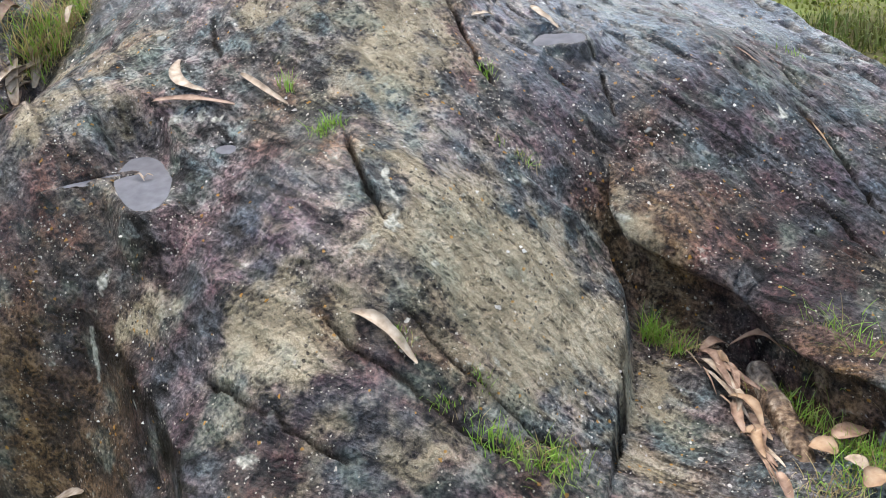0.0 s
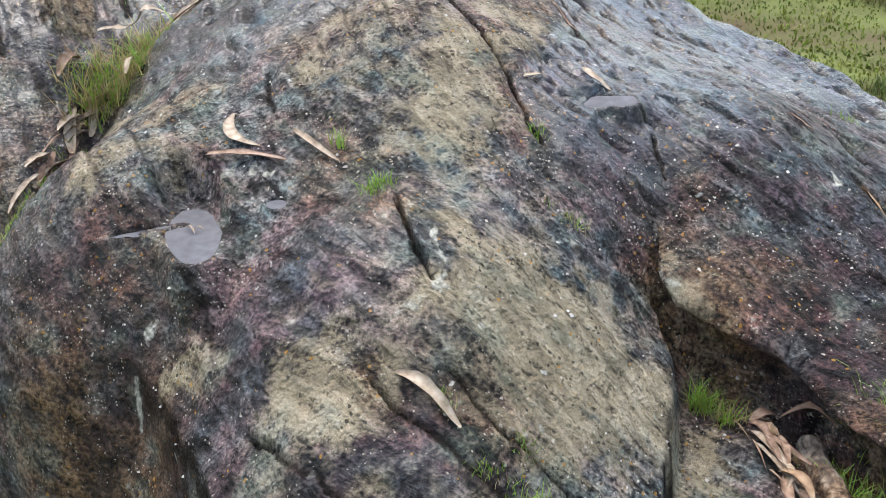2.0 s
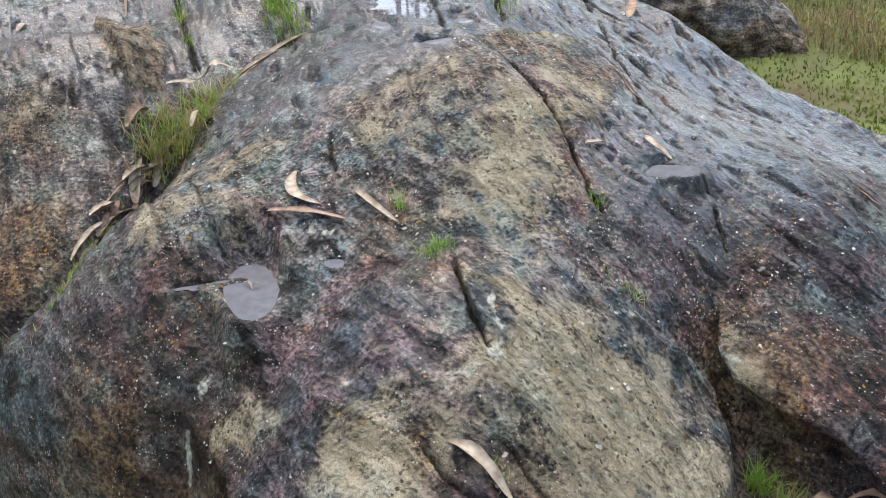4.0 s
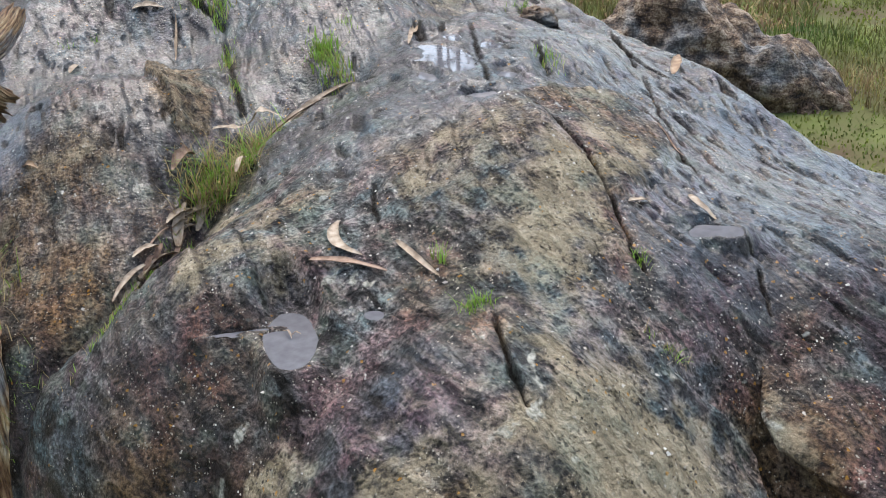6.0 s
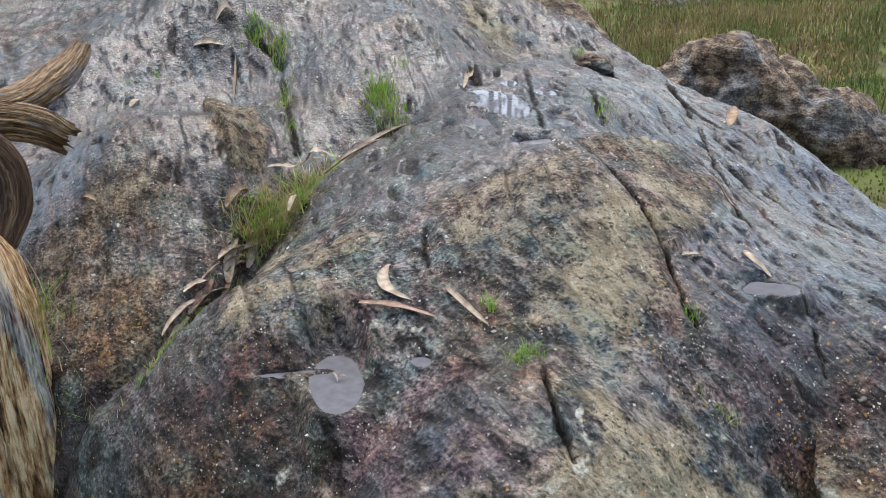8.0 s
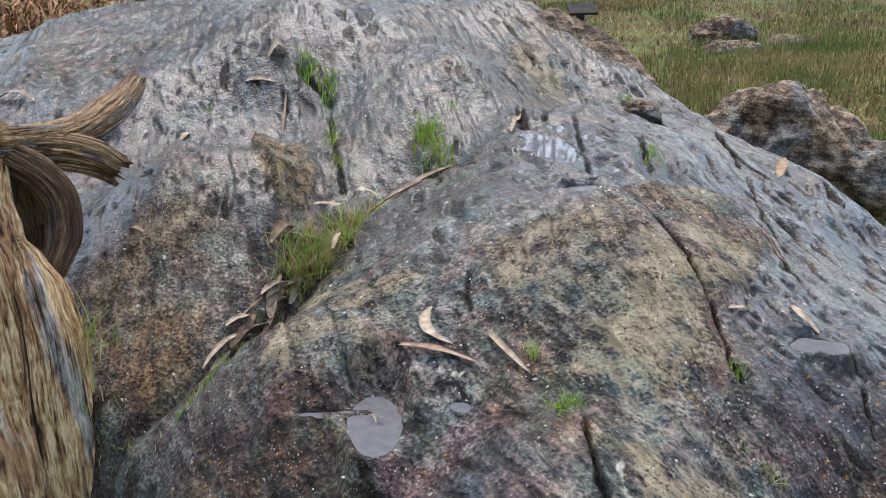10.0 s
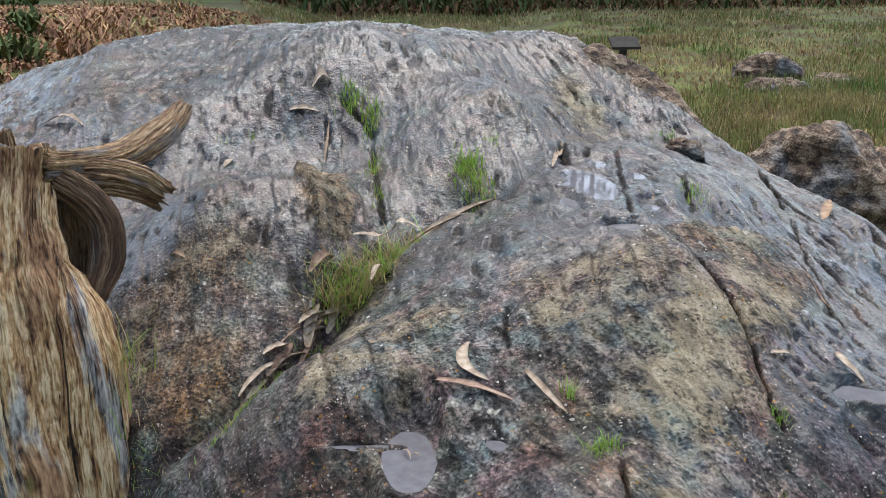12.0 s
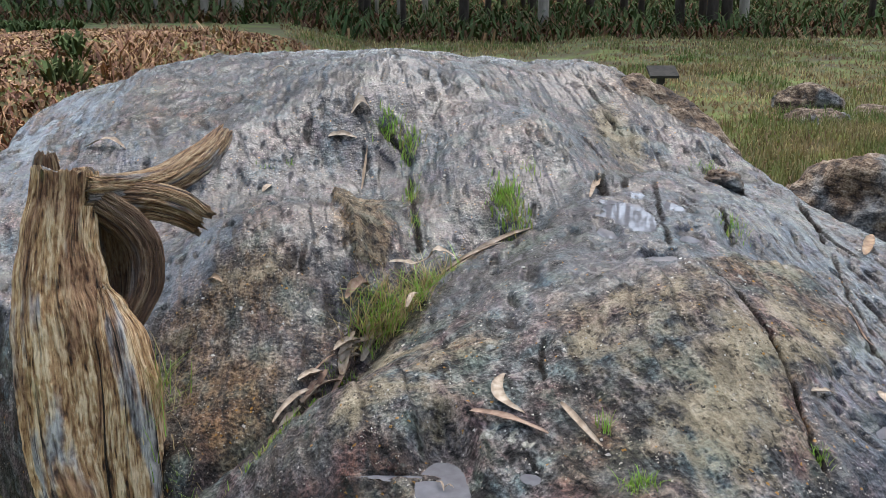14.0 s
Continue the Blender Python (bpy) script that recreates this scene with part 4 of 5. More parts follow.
def log(path, radii, seed, sides=120, every=0.012, torn=0.02, flute=0.18, squash=1.0):
    """A split, fibrous log along a path: flutes and torn plates run its length, both ends are ragged. Verts, faces and fibre coordinates."""
    fine_path, rad, run = [], [], [0.0]
    for k in range(len(path) - 1):
        p0, p1 = Vector(path[max(k - 1, 0)]), Vector(path[k])
        p2, p3 = Vector(path[k + 1]), Vector(path[min(k + 2, len(path) - 1)])
        count = max(2, int((p2 - p1).length / every))
        for j in range(count):
            t = j / count
            fine_path.append(0.5 * ((2 * p1) + (p2 - p0) * t + (2 * p0 - 5 * p1 + 4 * p2 - p3) * t * t + (3 * p1 - p0 - 3 * p2 + p3) * t ** 3))
            rad.append(radii[k] + (radii[k + 1] - radii[k]) * (3 * t * t - 2 * t ** 3))
    fine_path.append(Vector(path[-1]))
    rad.append(radii[-1])
    for a, b in zip(fine_path, fine_path[1:]):
        run.append(run[-1] + (b - a).length)
    verts, faces, fibre = [], [], []
    ref, m = Vector((0.3, -1, 0.2)).normalized(), len(fine_path)
    for k, p in enumerate(fine_path):
        d = (fine_path[min(k + 1, m - 1)] - fine_path[max(k - 1, 0)]).normalized()
        a = (ref - ref.dot(d) * d).normalized()
        c = d.cross(a)
        h = run[k]
        for i in range(sides):
            ang = 2 * math.pi * i / sides
            ca, sa = math.cos(ang), math.sin(ang)
            w = flute * noise.noise((ca * 1.3, sa * 1.3, seed * 7.1 + h * 1.2))
            w += flute * 0.45 * noise.noise((ca * 4 + 9, sa * 4, seed * 3.3 + h * 1.8))
            w -= flute * 0.6 * max(0.0, 0.35 - abs(noise.noise((ca * 3 + 2, sa * 3, seed * 5.7 + h * 1.1))) * 3)
            plate = noise.noise((ca * 9, sa * 9 + 4, seed + h * 4.5)) + 0.5 * noise.noise((ca * 19, sa * 19, seed + h * 9))
            w += 0.055 * (math.floor(plate * 3.5) / 3.5) + 0.03 * noise.noise((ca * 34, sa * 34, seed + h * 6))
            out = rad[k] * (1 + w)
            ragged = 0.0
            if k < 3 or k > m - 4:
                ragged = torn * noise.noise((ca * 4, sa * 4, seed + k)) + 0.5 * torn * noise.noise((ca * 12, sa * 12, seed))
            verts.append(p + out * (ca * a + sa * c * squash) + d * ragged)
            fibre.append((0.16 * ca + seed, 0.16 * sa, h))
    for k in range(m - 1):
        for i in range(sides):
            j = (i + 1) % sides
            faces.append((k * sides + i, k * sides + j, (k + 1) * sides + j, (k + 1) * sides + i))
    for base, rev in ((0, True), ((m - 1) * sides, False)):
        mid = sum((verts[base + i] for i in range(sides)), Vector()) / sides
        last = base
        for ring in (0.75, 0.45, 0.2):
            start = len(verts)
            for i in range(sides):
                q = mid.lerp(verts[base + i], ring)
                dip = (fine_path[1] - fine_path[0]) if rev else (fine_path[-2] - fine_path[-1])
                verts.append(q + dip.normalized() * (0.012 * (1 - ring) + torn * 0.9 * noise.noise(q * 40)))
                fibre.append((q.x * 2 + seed, q.y * 2, q.z * 2))
            for i in range(sides):
                j = (i + 1) % sides
                faces.append((last + j, last + i, start + i, start + j) if rev else (last + i, last + j, start + j, start + i))
            last = start
        verts.append(mid)
        fibre.append((mid.x * 2 + seed, mid.y * 2, mid.z * 2))
        for i in range(sides):
            j = (i + 1) % sides
            faces.append((last + j, last + i, len(verts) - 1) if rev else (last + i, last + j, len(verts) - 1))
    return verts, faces, fibre


def stump():
    ox, oy, oz = -1.0, 2.55, -0.2
    root = thing("tree_stump", ox, oy, oz, "weathered rotten tree stump with broken limbs leaning on the rock", "stump")

    def add(name, path, radii, seed, label="", wood=WOOD, **kw):
        v, f, fib = log([(p[0] - ox, p[1] - oy, p[2] - oz) for p in path], radii, seed, **kw)
        ob = shell(name, v, f, wood, root, label)
        ob.data.attributes.new("fibre", "FLOAT_VECTOR", "POINT").data.foreach_set("vector", [c for q in fib for c in q])

    add("trunk", [(-0.96, 2.44, -0.35), (-0.985, 2.52, 0.054), (-1.035, 2.58, 0.238), (-1.055, 2.62, 0.396), (-1.078, 2.66, 0.553), (-1.10, 2.70, 0.676), (-1.105, 2.74, 0.80), (-1.1, 2.78, 0.9), (-1.095, 2.80, 0.985)],
        [0.165, 0.165, 0.16, 0.155, 0.14, 0.118, 0.098, 0.09, 0.088], 1, "tan and grey split fibrous wood", sides=200)
    add("side_lobe", [(-0.86, 2.47, -0.3), (-0.868, 2.49, 0.06), (-0.885, 2.53, 0.228), (-0.897, 2.57, 0.383), (-0.925, 2.62, 0.51), (-0.96, 2.67, 0.6), (-0.985, 2.7, 0.66)],
        [0.10, 0.102, 0.10, 0.095, 0.085, 0.055, 0.02], 2, "grey striped shoulder of the trunk", sides=120)
    add("top_splinter", [(-1.15, 2.82, 0.93), (-1.15, 2.82, 0.99), (-1.148, 2.822, 1.025)], [0.04, 0.036, 0.026], 3, "dark chunk left standing on the broken top", LIMB_WOOD, sides=50, torn=0.015)
    add("upper_limb", [(-1.06, 2.78, 0.92), (-0.99, 2.98, 0.885), (-0.925, 3.2, 0.865), (-0.866, 3.4, 0.885), (-0.839, 3.55, 0.91), (-0.824, 3.66, 0.938)], [0.06, 0.055, 0.055, 0.058, 0.05, 0.04], 4, "", LIMB_WOOD, torn=0.04, flute=0.3)
    add("lower_limb", [(-1.05, 2.9, 0.875), (-0.985, 2.97, 0.862), (-0.92, 3.05, 0.838), (-0.855, 3.12, 0.798), (-0.81, 3.16, 0.755)], [0.06, 0.06, 0.058, 0.056, 0.048], 5, "short snapped limb with a pale broken end", LIMB_WOOD, torn=0.06, flute=0.34)
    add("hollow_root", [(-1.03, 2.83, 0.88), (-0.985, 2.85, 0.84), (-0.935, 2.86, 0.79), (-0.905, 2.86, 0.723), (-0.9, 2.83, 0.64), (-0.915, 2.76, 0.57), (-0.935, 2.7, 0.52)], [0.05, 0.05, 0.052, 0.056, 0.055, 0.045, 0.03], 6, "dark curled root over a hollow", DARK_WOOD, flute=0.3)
    # dark backing added behind the gap, in place of its shade
    add("hollow_backing", [(-1.01, 2.9, 0.84), (-1.01, 2.93, 0.72), (-1.0, 2.91, 0.62), (-0.985, 2.82, 0.52)], [0.06, 0.075, 0.075, 0.05], 7, "dark backing added for the shade inside the hollow", DARK_WOOD, sides=60)



stump()


# ---- leaves, bark and twigs ----
def strip(name, a, b, width, mat, label, category, bend=0.0, arch=0.008, curl=0.15, tip=0.5, group="", thick=0.0012, lift=0.004, rigid=False):
    """A leaf or strip of bark lying on the rock from a to b, bent sideways, arched and curled, with thickness."""
    (ax, ay), (bx, by) = a, b
    length = math.hypot(bx - ax, by - ay)
    nx, ny = -(by - ay) / length, (bx - ax) / length
    rows_n, cols = 16, 5
    seed = (ax * 13.7 + by * 7.9) % 50
    pts = []
    for i in range(rows_n + 1):
        t = i / rows_n
        off = bend * 4 * t * (1 - t) * length
        cx, cy = ax + (bx - ax) * t + nx * off, ay + (by - ay) * t + ny * off
        half = 0.5 * width * max(0.06, math.sin(math.pi * (0.04 + 0.92 * t) ** (0.6 + tip * 0.6)) ** 0.7) * (1 + 0.18 * noise.noise((t * 6, seed, 0)))
        row = []
        for j in range(cols):
            s = 2 * j / (cols - 1) - 1
            px, py = cx + nx * half * s, cy + ny * half * s
            row.append([px, py, half, s, t])
        pts.append(row)
    gx = np.array([[q[0] for q in r] for r in pts])
    gy = np.array([[q[1] for q in r] for r in pts])
    gz = rock_height(gx, gy)
    spine = gz.mean(1)
    spine = np.convolve(np.pad(spine, 3, mode="edge"), np.ones(7) / 7, mode="valid")
    if rigid:
        line = np.linspace(spine[0], spine[-1], rows_n + 1)
        spine = line + max(0.0, float((spine - line).max()))
        gz = gz * 0 - 9
    verts, faces = [], []
    mx, my = 0.5 * (ax + bx), 0.5 * (ay + by)
    base = float(spine.min())
    for side in (1, -1):
        for i, row in enumerate(pts):
            for j, (px, py, half, s, t) in enumerate(row):
                z = max(spine[i], gz[i, j] - 0.002) + lift + arch * math.sin(math.pi * t) + curl * half * s * s + 0.003 * noise.noise((t * 5, s, seed)) + side * thick * 0.5
                verts.append((px - mx, py - my, z - base))
    n1 = (rows_n + 1) * cols
    for i in range(rows_n):
        for j in range(cols - 1):
            p, q = i * cols + j, i * cols + j + 1
            faces.append((p, q, q + cols, p + cols))
            faces.append((n1 + q, n1 + p, n1 + p + cols, n1 + q + cols))
    rim = [i * cols for i in range(rows_n + 1)] + [rows_n * cols + j for j in range(1, cols)] + [i * cols + cols - 1 for i in range(rows_n - 1, -1, -1)] + [j for j in range(cols - 2, 0, -1)]
    for p, q in zip(rim, rim[1:] + rim[:1]):
        faces.append((q, p, n1 + p, n1 + q))
    ob = shell(name, verts, faces, mat)
    ob.location = (mx, my, base)
    return tagged(ob, label, category, group)


LG = "fallen leaves on the rock"
strip("fallen_leaf", (0.159, 2.358), (0.195, 2.193), 0.03, LEAF_PALE, "pale crescent-shaped dry leaf lying on the rock", "leaf", bend=-0.24, group=LG)
strip("bark_stick", (0.068, 2.218), (0.247, 2.111), 0.028, LEAF_BROWN, "flat reddish-brown strip of bark lying on the rock", "bark", bend=0.02, curl=0.3, tip=0.0, rigid=True)
strip("fallen_leaf", (0.286, 2.208), (0.362, 2.042), 0.02, LEAF_PALE, "folded pale brown leaf caught beside a grass tuft", "leaf", bend=-0.06, curl=0.7, arch=0.015, group=LG)
strip("fallen_leaf", (0.325, 1.421), (0.415, 1.310), 0.026, LEAF_PALE, "long pale spotted leaf resting in a crack", "leaf", bend=0.06, arch=0.012, group=LG)
strip("fallen_leaf", (1.123, 2.352), (1.158, 2.250), 0.024, LEAF_PALE, "cream leaf lying half in a puddle", "leaf", bend=-0.1, group=LG)
strip("fallen_leaf", (0.918, 2.268), (0.988, 2.297), 0.02, LEAF_PALE, "small pale leaf lying wet on the rock", "leaf", group=LG)
strip("fallen_leaf", (-0.257, 2.906), (-0.244, 3.045), 0.03, LEAF_PALE, "long cream leaf lying along the grassy crack", "leaf", bend=-0.1, group=LG)
strip("bark_strip", (-0.312, 2.828), (-0.282, 2.957), 0.035, BARK, "grey-brown strip of bark wedged in the crack", "bark", bend=0.05, curl=0.5, tip=0.1, rigid=True)
strip("bark_strip", (-0.421, 2.704), (-0.305, 2.832), 0.045, BARK, "curled pale bark piece lying at the crack", "bark", bend=0.08, curl=0.6, arch=0.02, tip=0.1, rigid=True)
strip("bark_strip", (0.043, 3.394), (0.333, 3.497), 0.045, BARK, "long strip of pale bark lying along the crack", "bark", curl=0.5, tip=0.2, rigid=True, arch=0.015)
strip("bark_strip", (-0.008, 3.332), (0.210, 3.340), 0.04, BARK, "split grey bark strip lying in the crack", "bark", bend=0.06, curl=0.5, tip=0.2, rigid=True)
strip("fallen_leaf", (-0.180, 3.198), (0.039, 3.109), 0.03, LEAF_PALE, "dry yellow-grey leaf arching over the grass", "leaf", bend=0.12, arch=0.06, lift=0.08, group=LG)
strip("fallen_leaf", (-0.316, 3.048), (-0.243, 3.125), 0.035, LEAF_BROWN, "curled brown leaf beside the grass clump", "leaf", curl=0.6, arch=0.02, lift=0.02, group=LG)
strip("fallen_leaf", (-0.116, 2.976), (-0.082, 3.072), 0.026, LEAF_PALE, "small pale leaf standing in the grass", "leaf", lift=0.06, group=LG)
strip("wood_chip", (-0.771, 3.101), (-0.720, 3.071), 0.022, LEAF_TAN, "small orange-brown chip of wood on the rock", "wood chip", tip=0.0)
strip("twig", (-0.395, 2.808), (-0.335, 2.874), 0.008, LEAF_BROWN, "thin broken brown twig on the rock", "twig", tip=0.0)
strip("fallen_leaf", (-0.509, 4.337), (-0.379, 4.323), 0.035, LEAF_PALE, "dry leaf lying flat on the dome", "leaf", bend=0.05, group=LG)
strip("fallen_leaf", (-0.411, 4.438), (-0.329, 4.459), 0.06, LEAF_PALE, "pale torn leaf on the dome", "leaf", bend=0.1, arch=0.03, group=LG)
strip("fallen_leaf", (-0.892, 5.098), (-0.798, 5.116), 0.03, LEAF_PALE, "thin pale leaf high on the dome", "leaf", arch=0.03, group=LG)
strip("bark_strip", (-1.608, 4.391), (-1.398, 4.304), 0.03, BARK, "curved strip of bark lying on the dome", "bark", bend=0.1, arch=0.03)
strip("fallen_leaf", (-0.744, 3.993), (-0.719, 4.056), 0.03, LEAF_PALE, "small pale leaf on the wet rock", "leaf", group=LG)
strip("fallen_leaf", (-0.341, 4.049), (-0.332, 4.288), 0.012, TWIG, "thin grey stalk on the wet dome", "stalk", group=LG)
strip("bark_strip", (0.536, 3.518), (0.625, 3.855), 0.02, BARK, "pale sliver of bark by the hollow", "bark")
strip("twig", (1.224, 2.832), (1.249, 2.684), 0.006, LEAF_BROWN, "thin red-brown twig lying on the wet rock", "twig", tip=0.0)
strip("fallen_leaf", (1.518, 3.412), (1.634, 3.636), 0.04, LEAF_TAN, "brown leaf standing in a grassy crack", "leaf", lift=0.03, group=LG)
strip("twig", (1.689, 2.193), (1.734, 2.129), 0.008, LEAF_BROWN, "short red-brown twig on the rock", "twig", tip=0.0)
strip("twig", (1.759, 1.954), (1.740, 1.793), 0.006, LEAF_TAN, "thin pine needles lying along a crack", "twig", tip=0.0)
strip("fallen_leaf", (-0.016, 2.056), (0.002, 2.014), 0.006, LEAF_PALE, "sliver of dry leaf floating in the round puddle", "leaf", bend=0.1, lift=0.026, rigid=True, group=LG)
strip("fallen_leaf", (0.004, 2.031), (0.024, 2.025), 0.005, LEAF_PALE, "sliver of dry leaf floating in the round puddle", "leaf", lift=0.026, rigid=True, group=LG)
# more shed bark lodged all along the crack
SEAM_RUN = [(0.3, 3.47), (0.18, 3.4), (0.03, 3.27), (-0.12, 3.08), (-0.24, 2.93), (-0.32, 2.83), (-0.44, 2.67)]
bark_rng = random.Random(12)
for k in range(26):
    i = bark_rng.randrange(len(SEAM_RUN) - 1)
    (ax, ay), (bx, by) = SEAM_RUN[i], SEAM_RUN[i + 1]
    t0, reach, turn = bark_rng.uniform(0, 1), bark_rng.uniform(0.05, 0.15), math.atan2(by - ay, bx - ax) + bark_rng.gauss(0, 0.22)
    side = bark_rng.uniform(-0.02, 0.035)
    px, py = ax + (bx - ax) * t0 - side * 0.7, ay + (by - ay) * t0 + side * 0.7
    strip("bark_strip", (px, py), (px + reach * math.cos(turn), py + reach * math.sin(turn)), bark_rng.uniform(0.016, 0.034), bark_rng.choice((BARK, LEAF_PALE, LEAF_PALE, LEAF_BROWN)),
          "narrow strip of shed bark lodged in the crack", "bark", bend=bark_rng.uniform(-0.07, 0.07), curl=0.6, tip=0.2, lift=bark_rng.uniform(0.004, 0.02), arch=0.006, rigid=True)
GULLY = [(1.142, 1.493), (1.143, 1.404), (1.131, 1.319), (1.118, 1.243), (1.097, 1.150), (1.079, 1.029)]
for k in range(13):
    i = bark_rng.randrange(len(GULLY) - 1)
    (ax, ay), (bx, by) = GULLY[i], GULLY[i + 1]
    t0, reach, turn = bark_rng.uniform(0, 1), bark_rng.uniform(0.07, 0.13), math.atan2(by - ay, bx - ax) + bark_rng.gauss(0, 0.35)
    px, py = ax + (bx - ax) * t0 + bark_rng.uniform(-0.02, 0.02), ay + (by - ay) * t0
    strip("fallen_leaf", (px, py), (px + reach * math.cos(turn), py + reach * math.sin(turn)), bark_rng.uniform(0.014, 0.026), bark_rng.choice((LEAF_PALE, LEAF_BROWN, LEAF_BROWN, LEAF_TAN)),
          "dry curled leaf heaped in the gully", "leaf", bend=bark_rng.uniform(-0.15, 0.15), curl=0.6, arch=0.01, lift=bark_rng.uniform(0.004, 0.03), rigid=True, group=LG)
for k in range(10):
    i = bark_rng.randrange(len(GULLY) - 1)
    (ax, ay), (bx, by) = GULLY[i], GULLY[i + 1]
    jx = bark_rng.uniform(-0.035, 0.0)
    strip("twig", (ax + jx, ay), (bx + jx + bark_rng.uniform(-0.02, 0.02), by), 0.004, bark_rng.choice((TWIG, LEAF_BROWN)), "thin dry stalk lying in the gully", "twig", tip=0.0, lift=0.006, rigid=True)
# the litter in the gully
strip("fallen_leaf", (1.222, 1.457), (1.288, 1.336), 0.033, LEAF_BROWN, "large curled brown leaf in the gully", "leaf", bend=0.16, arch=0.03, curl=0.5, rigid=True, group=LG)
strip("fallen_leaf", (1.147, 1.463), (1.236, 1.479), 0.028, LEAF_BROWN, "crumpled brown leaf in the gully", "leaf", arch=0.02, rigid=True, lift=0.012, group=LG)
strip("fallen_leaf", (1.154, 1.431), (1.183, 1.399), 0.033, LEAF_TAN, "rusty broad leaf in the gully", "leaf", rigid=True, lift=0.018, group=LG)
strip("fallen_leaf", (1.117, 1.391), (1.123, 1.218), 0.012, LEAF_PALE, "long pale leaf lying down the gully", "leaf", bend=0.03, rigid=True, lift=0.012, group=LG)
strip("fallen_leaf", (1.183, 1.399), (1.141, 1.299), 0.018, LEAF_BROWN, "dry brown leaf lying down the gully", "leaf", bend=0.05, rigid=True, lift=0.02, group=LG)
strip("fallen_leaf", (1.117, 1.297), (1.128, 1.184), 0.025, LEAF_TAN, "folded tan leaf in the gully", "leaf", bend=0.1, curl=0.6, rigid=True, lift=0.02, arch=0.02, group=LG)
strip("fallen_leaf", (1.082, 1.199), (1.130, 1.151), 0.028, LEAF_TAN, "folded tan leaf under others in the gully", "leaf", bend=0.12, curl=0.5, rigid=True, lift=0.012, group=LG)
strip("fallen_leaf", (1.093, 1.163), (1.091, 1.055), 0.010, LEAF_PALE, "narrow cream leaf at the gully's foot", "leaf", rigid=True, lift=0.01, group=LG)
strip("fallen_leaf", (1.175, 1.091), (1.205, 1.041), 0.052, LEAF_TAN, "round brown leaf on the grass", "leaf", rigid=True, lift=0.02, curl=0.3, group=LG)
strip("fallen_leaf", (1.225, 1.077), (1.346, 1.115), 0.052, LEAF_BROWN, "broad brown leaf on the grass", "leaf", rigid=True, lift=0.03, curl=0.3, group=LG)
strip("fallen_leaf", (1.205, 1.019), (1.212, 0.962), 0.033, LEAF_PALE, "round yellowish leaf on the grass", "leaf", rigid=True, lift=0.02, curl=0.3, group=LG)
strip("fallen_leaf", (1.176, 0.927), (1.228, 0.932), 0.049, LEAF_TAN, "orange-brown leaf on the grass", "leaf", rigid=True, lift=0.02, curl=0.3, group=LG)
strip("bark_strip", (-0.402, 1.838), (-0.316, 1.754), 0.04, BARK, "grey scrap of bark at the rock's foot", "bark", rigid=True, lift=0.02)


# ---- grass ----
def blades(count, spread_x, spread_y, tall, seed, lean=0.6, wide=0.003, centre=(0, 0), turn=0.0, height=None):
    rng = random.Random(seed)
    verts, faces = [], []
    c, s = math.cos(radians(turn)), math.sin(radians(turn))
    foot = [(rng.gauss(0, spread_x), rng.gauss(0, spread_y)) for _ in range(count)]
    foot = np.array([(u * c - v * s, u * s + v * c) for u, v in foot])
    level = height(centre[0] + foot[:, 0], centre[1] + foot[:, 1])
    for (x, y), z0 in zip(foot.tolist(), level.tolist()):
        ang, h = rng.uniform(0, 2 * math.pi), tall * rng.uniform(0.45, 1.1)
        out = lean * rng.uniform(0.2, 1.0)
        dx, dy = math.cos(ang), math.sin(ang)
        w = wide * rng.uniform(0.6, 1.3)
        k = len(verts)
        for t in (0, 0.4, 0.75, 1.0):
            r = h * out * t ** 1.6
            zz = h * (t - 0.35 * out * t * t)
            half = w * (1 - t) ** 0.7 * 0.5
            px, py = x + dx * r, y + dy * r
            if t < 1:
                verts += [(px - dy * half, py + dx * half, z0 + zz), (px + dy * half, py - dx * half, z0 + zz)]
            else:
                verts.append((px, py, z0 + zz))
        faces += [(k, k + 1, k + 3, k + 2), (k + 2, k + 3, k + 5, k + 4), (k + 4, k + 5, k + 6)]
    return verts, faces


def tuft(at, count, sx, sy, tall, label, dry=0, lean=0.7, turn=0.0, wide=0.003, sink=0.006):
    x, y = at
    seed = int(abs(x * 1000) + abs(y * 777))
    z = top(x, y)
    root = thing("grass_tuft", x, y, z - sink, label, "grass", "grass tufts in the cracks")
    v, q = blades(count, sx, sy, tall, seed, lean, wide, at, turn, lambda a, b: rock_height(a, b) - z)
    tagged(shell("green_foliage", v, q, GRASS, root), kind="stuff")
    if dry:
        v, q = blades(dry, sx * 1.1, sy * 1.1, tall * 1.1, seed + 1, lean, wide * 0.8, at, turn, lambda a, b: rock_height(a, b) - z)
        tagged(shell("dry_foliage", v, q, STRAW, root, "dry yellow blades"), kind="stuff")
    return root


tuft((-0.150, 3.10), 190, 0.085, 0.035, 0.17, "large grass tuft with dry straw growing in the crack", 200, 1.5, 45, wide=0.0048)
tuft((-0.215, 2.99), 60, 0.045, 0.025, 0.13, "yellowing grass tuft in the crack", 150, 1.4, 42, wide=0.0045)
tuft((-0.04, 3.25), 100, 0.06, 0.025, 0.13, "grass tuft mixed with bark in the crack", 110, 1.3, 42, wide=0.0045)
tuft((-0.17, 3.13), 4, 0.03, 0.03, 0.1, "thin dry stalks standing out of the grass", 26, 0.5, 42, wide=0.003)
tuft((0.235, 3.673), 200, 0.03, 0.04, 0.06, "fresh green grass tuft at the head of the crack", 10, wide=0.006)
tuft((0.259, 3.542), 130, 0.025, 0.05, 0.06, "dark green grass tuft in the crack", 60, wide=0.006)
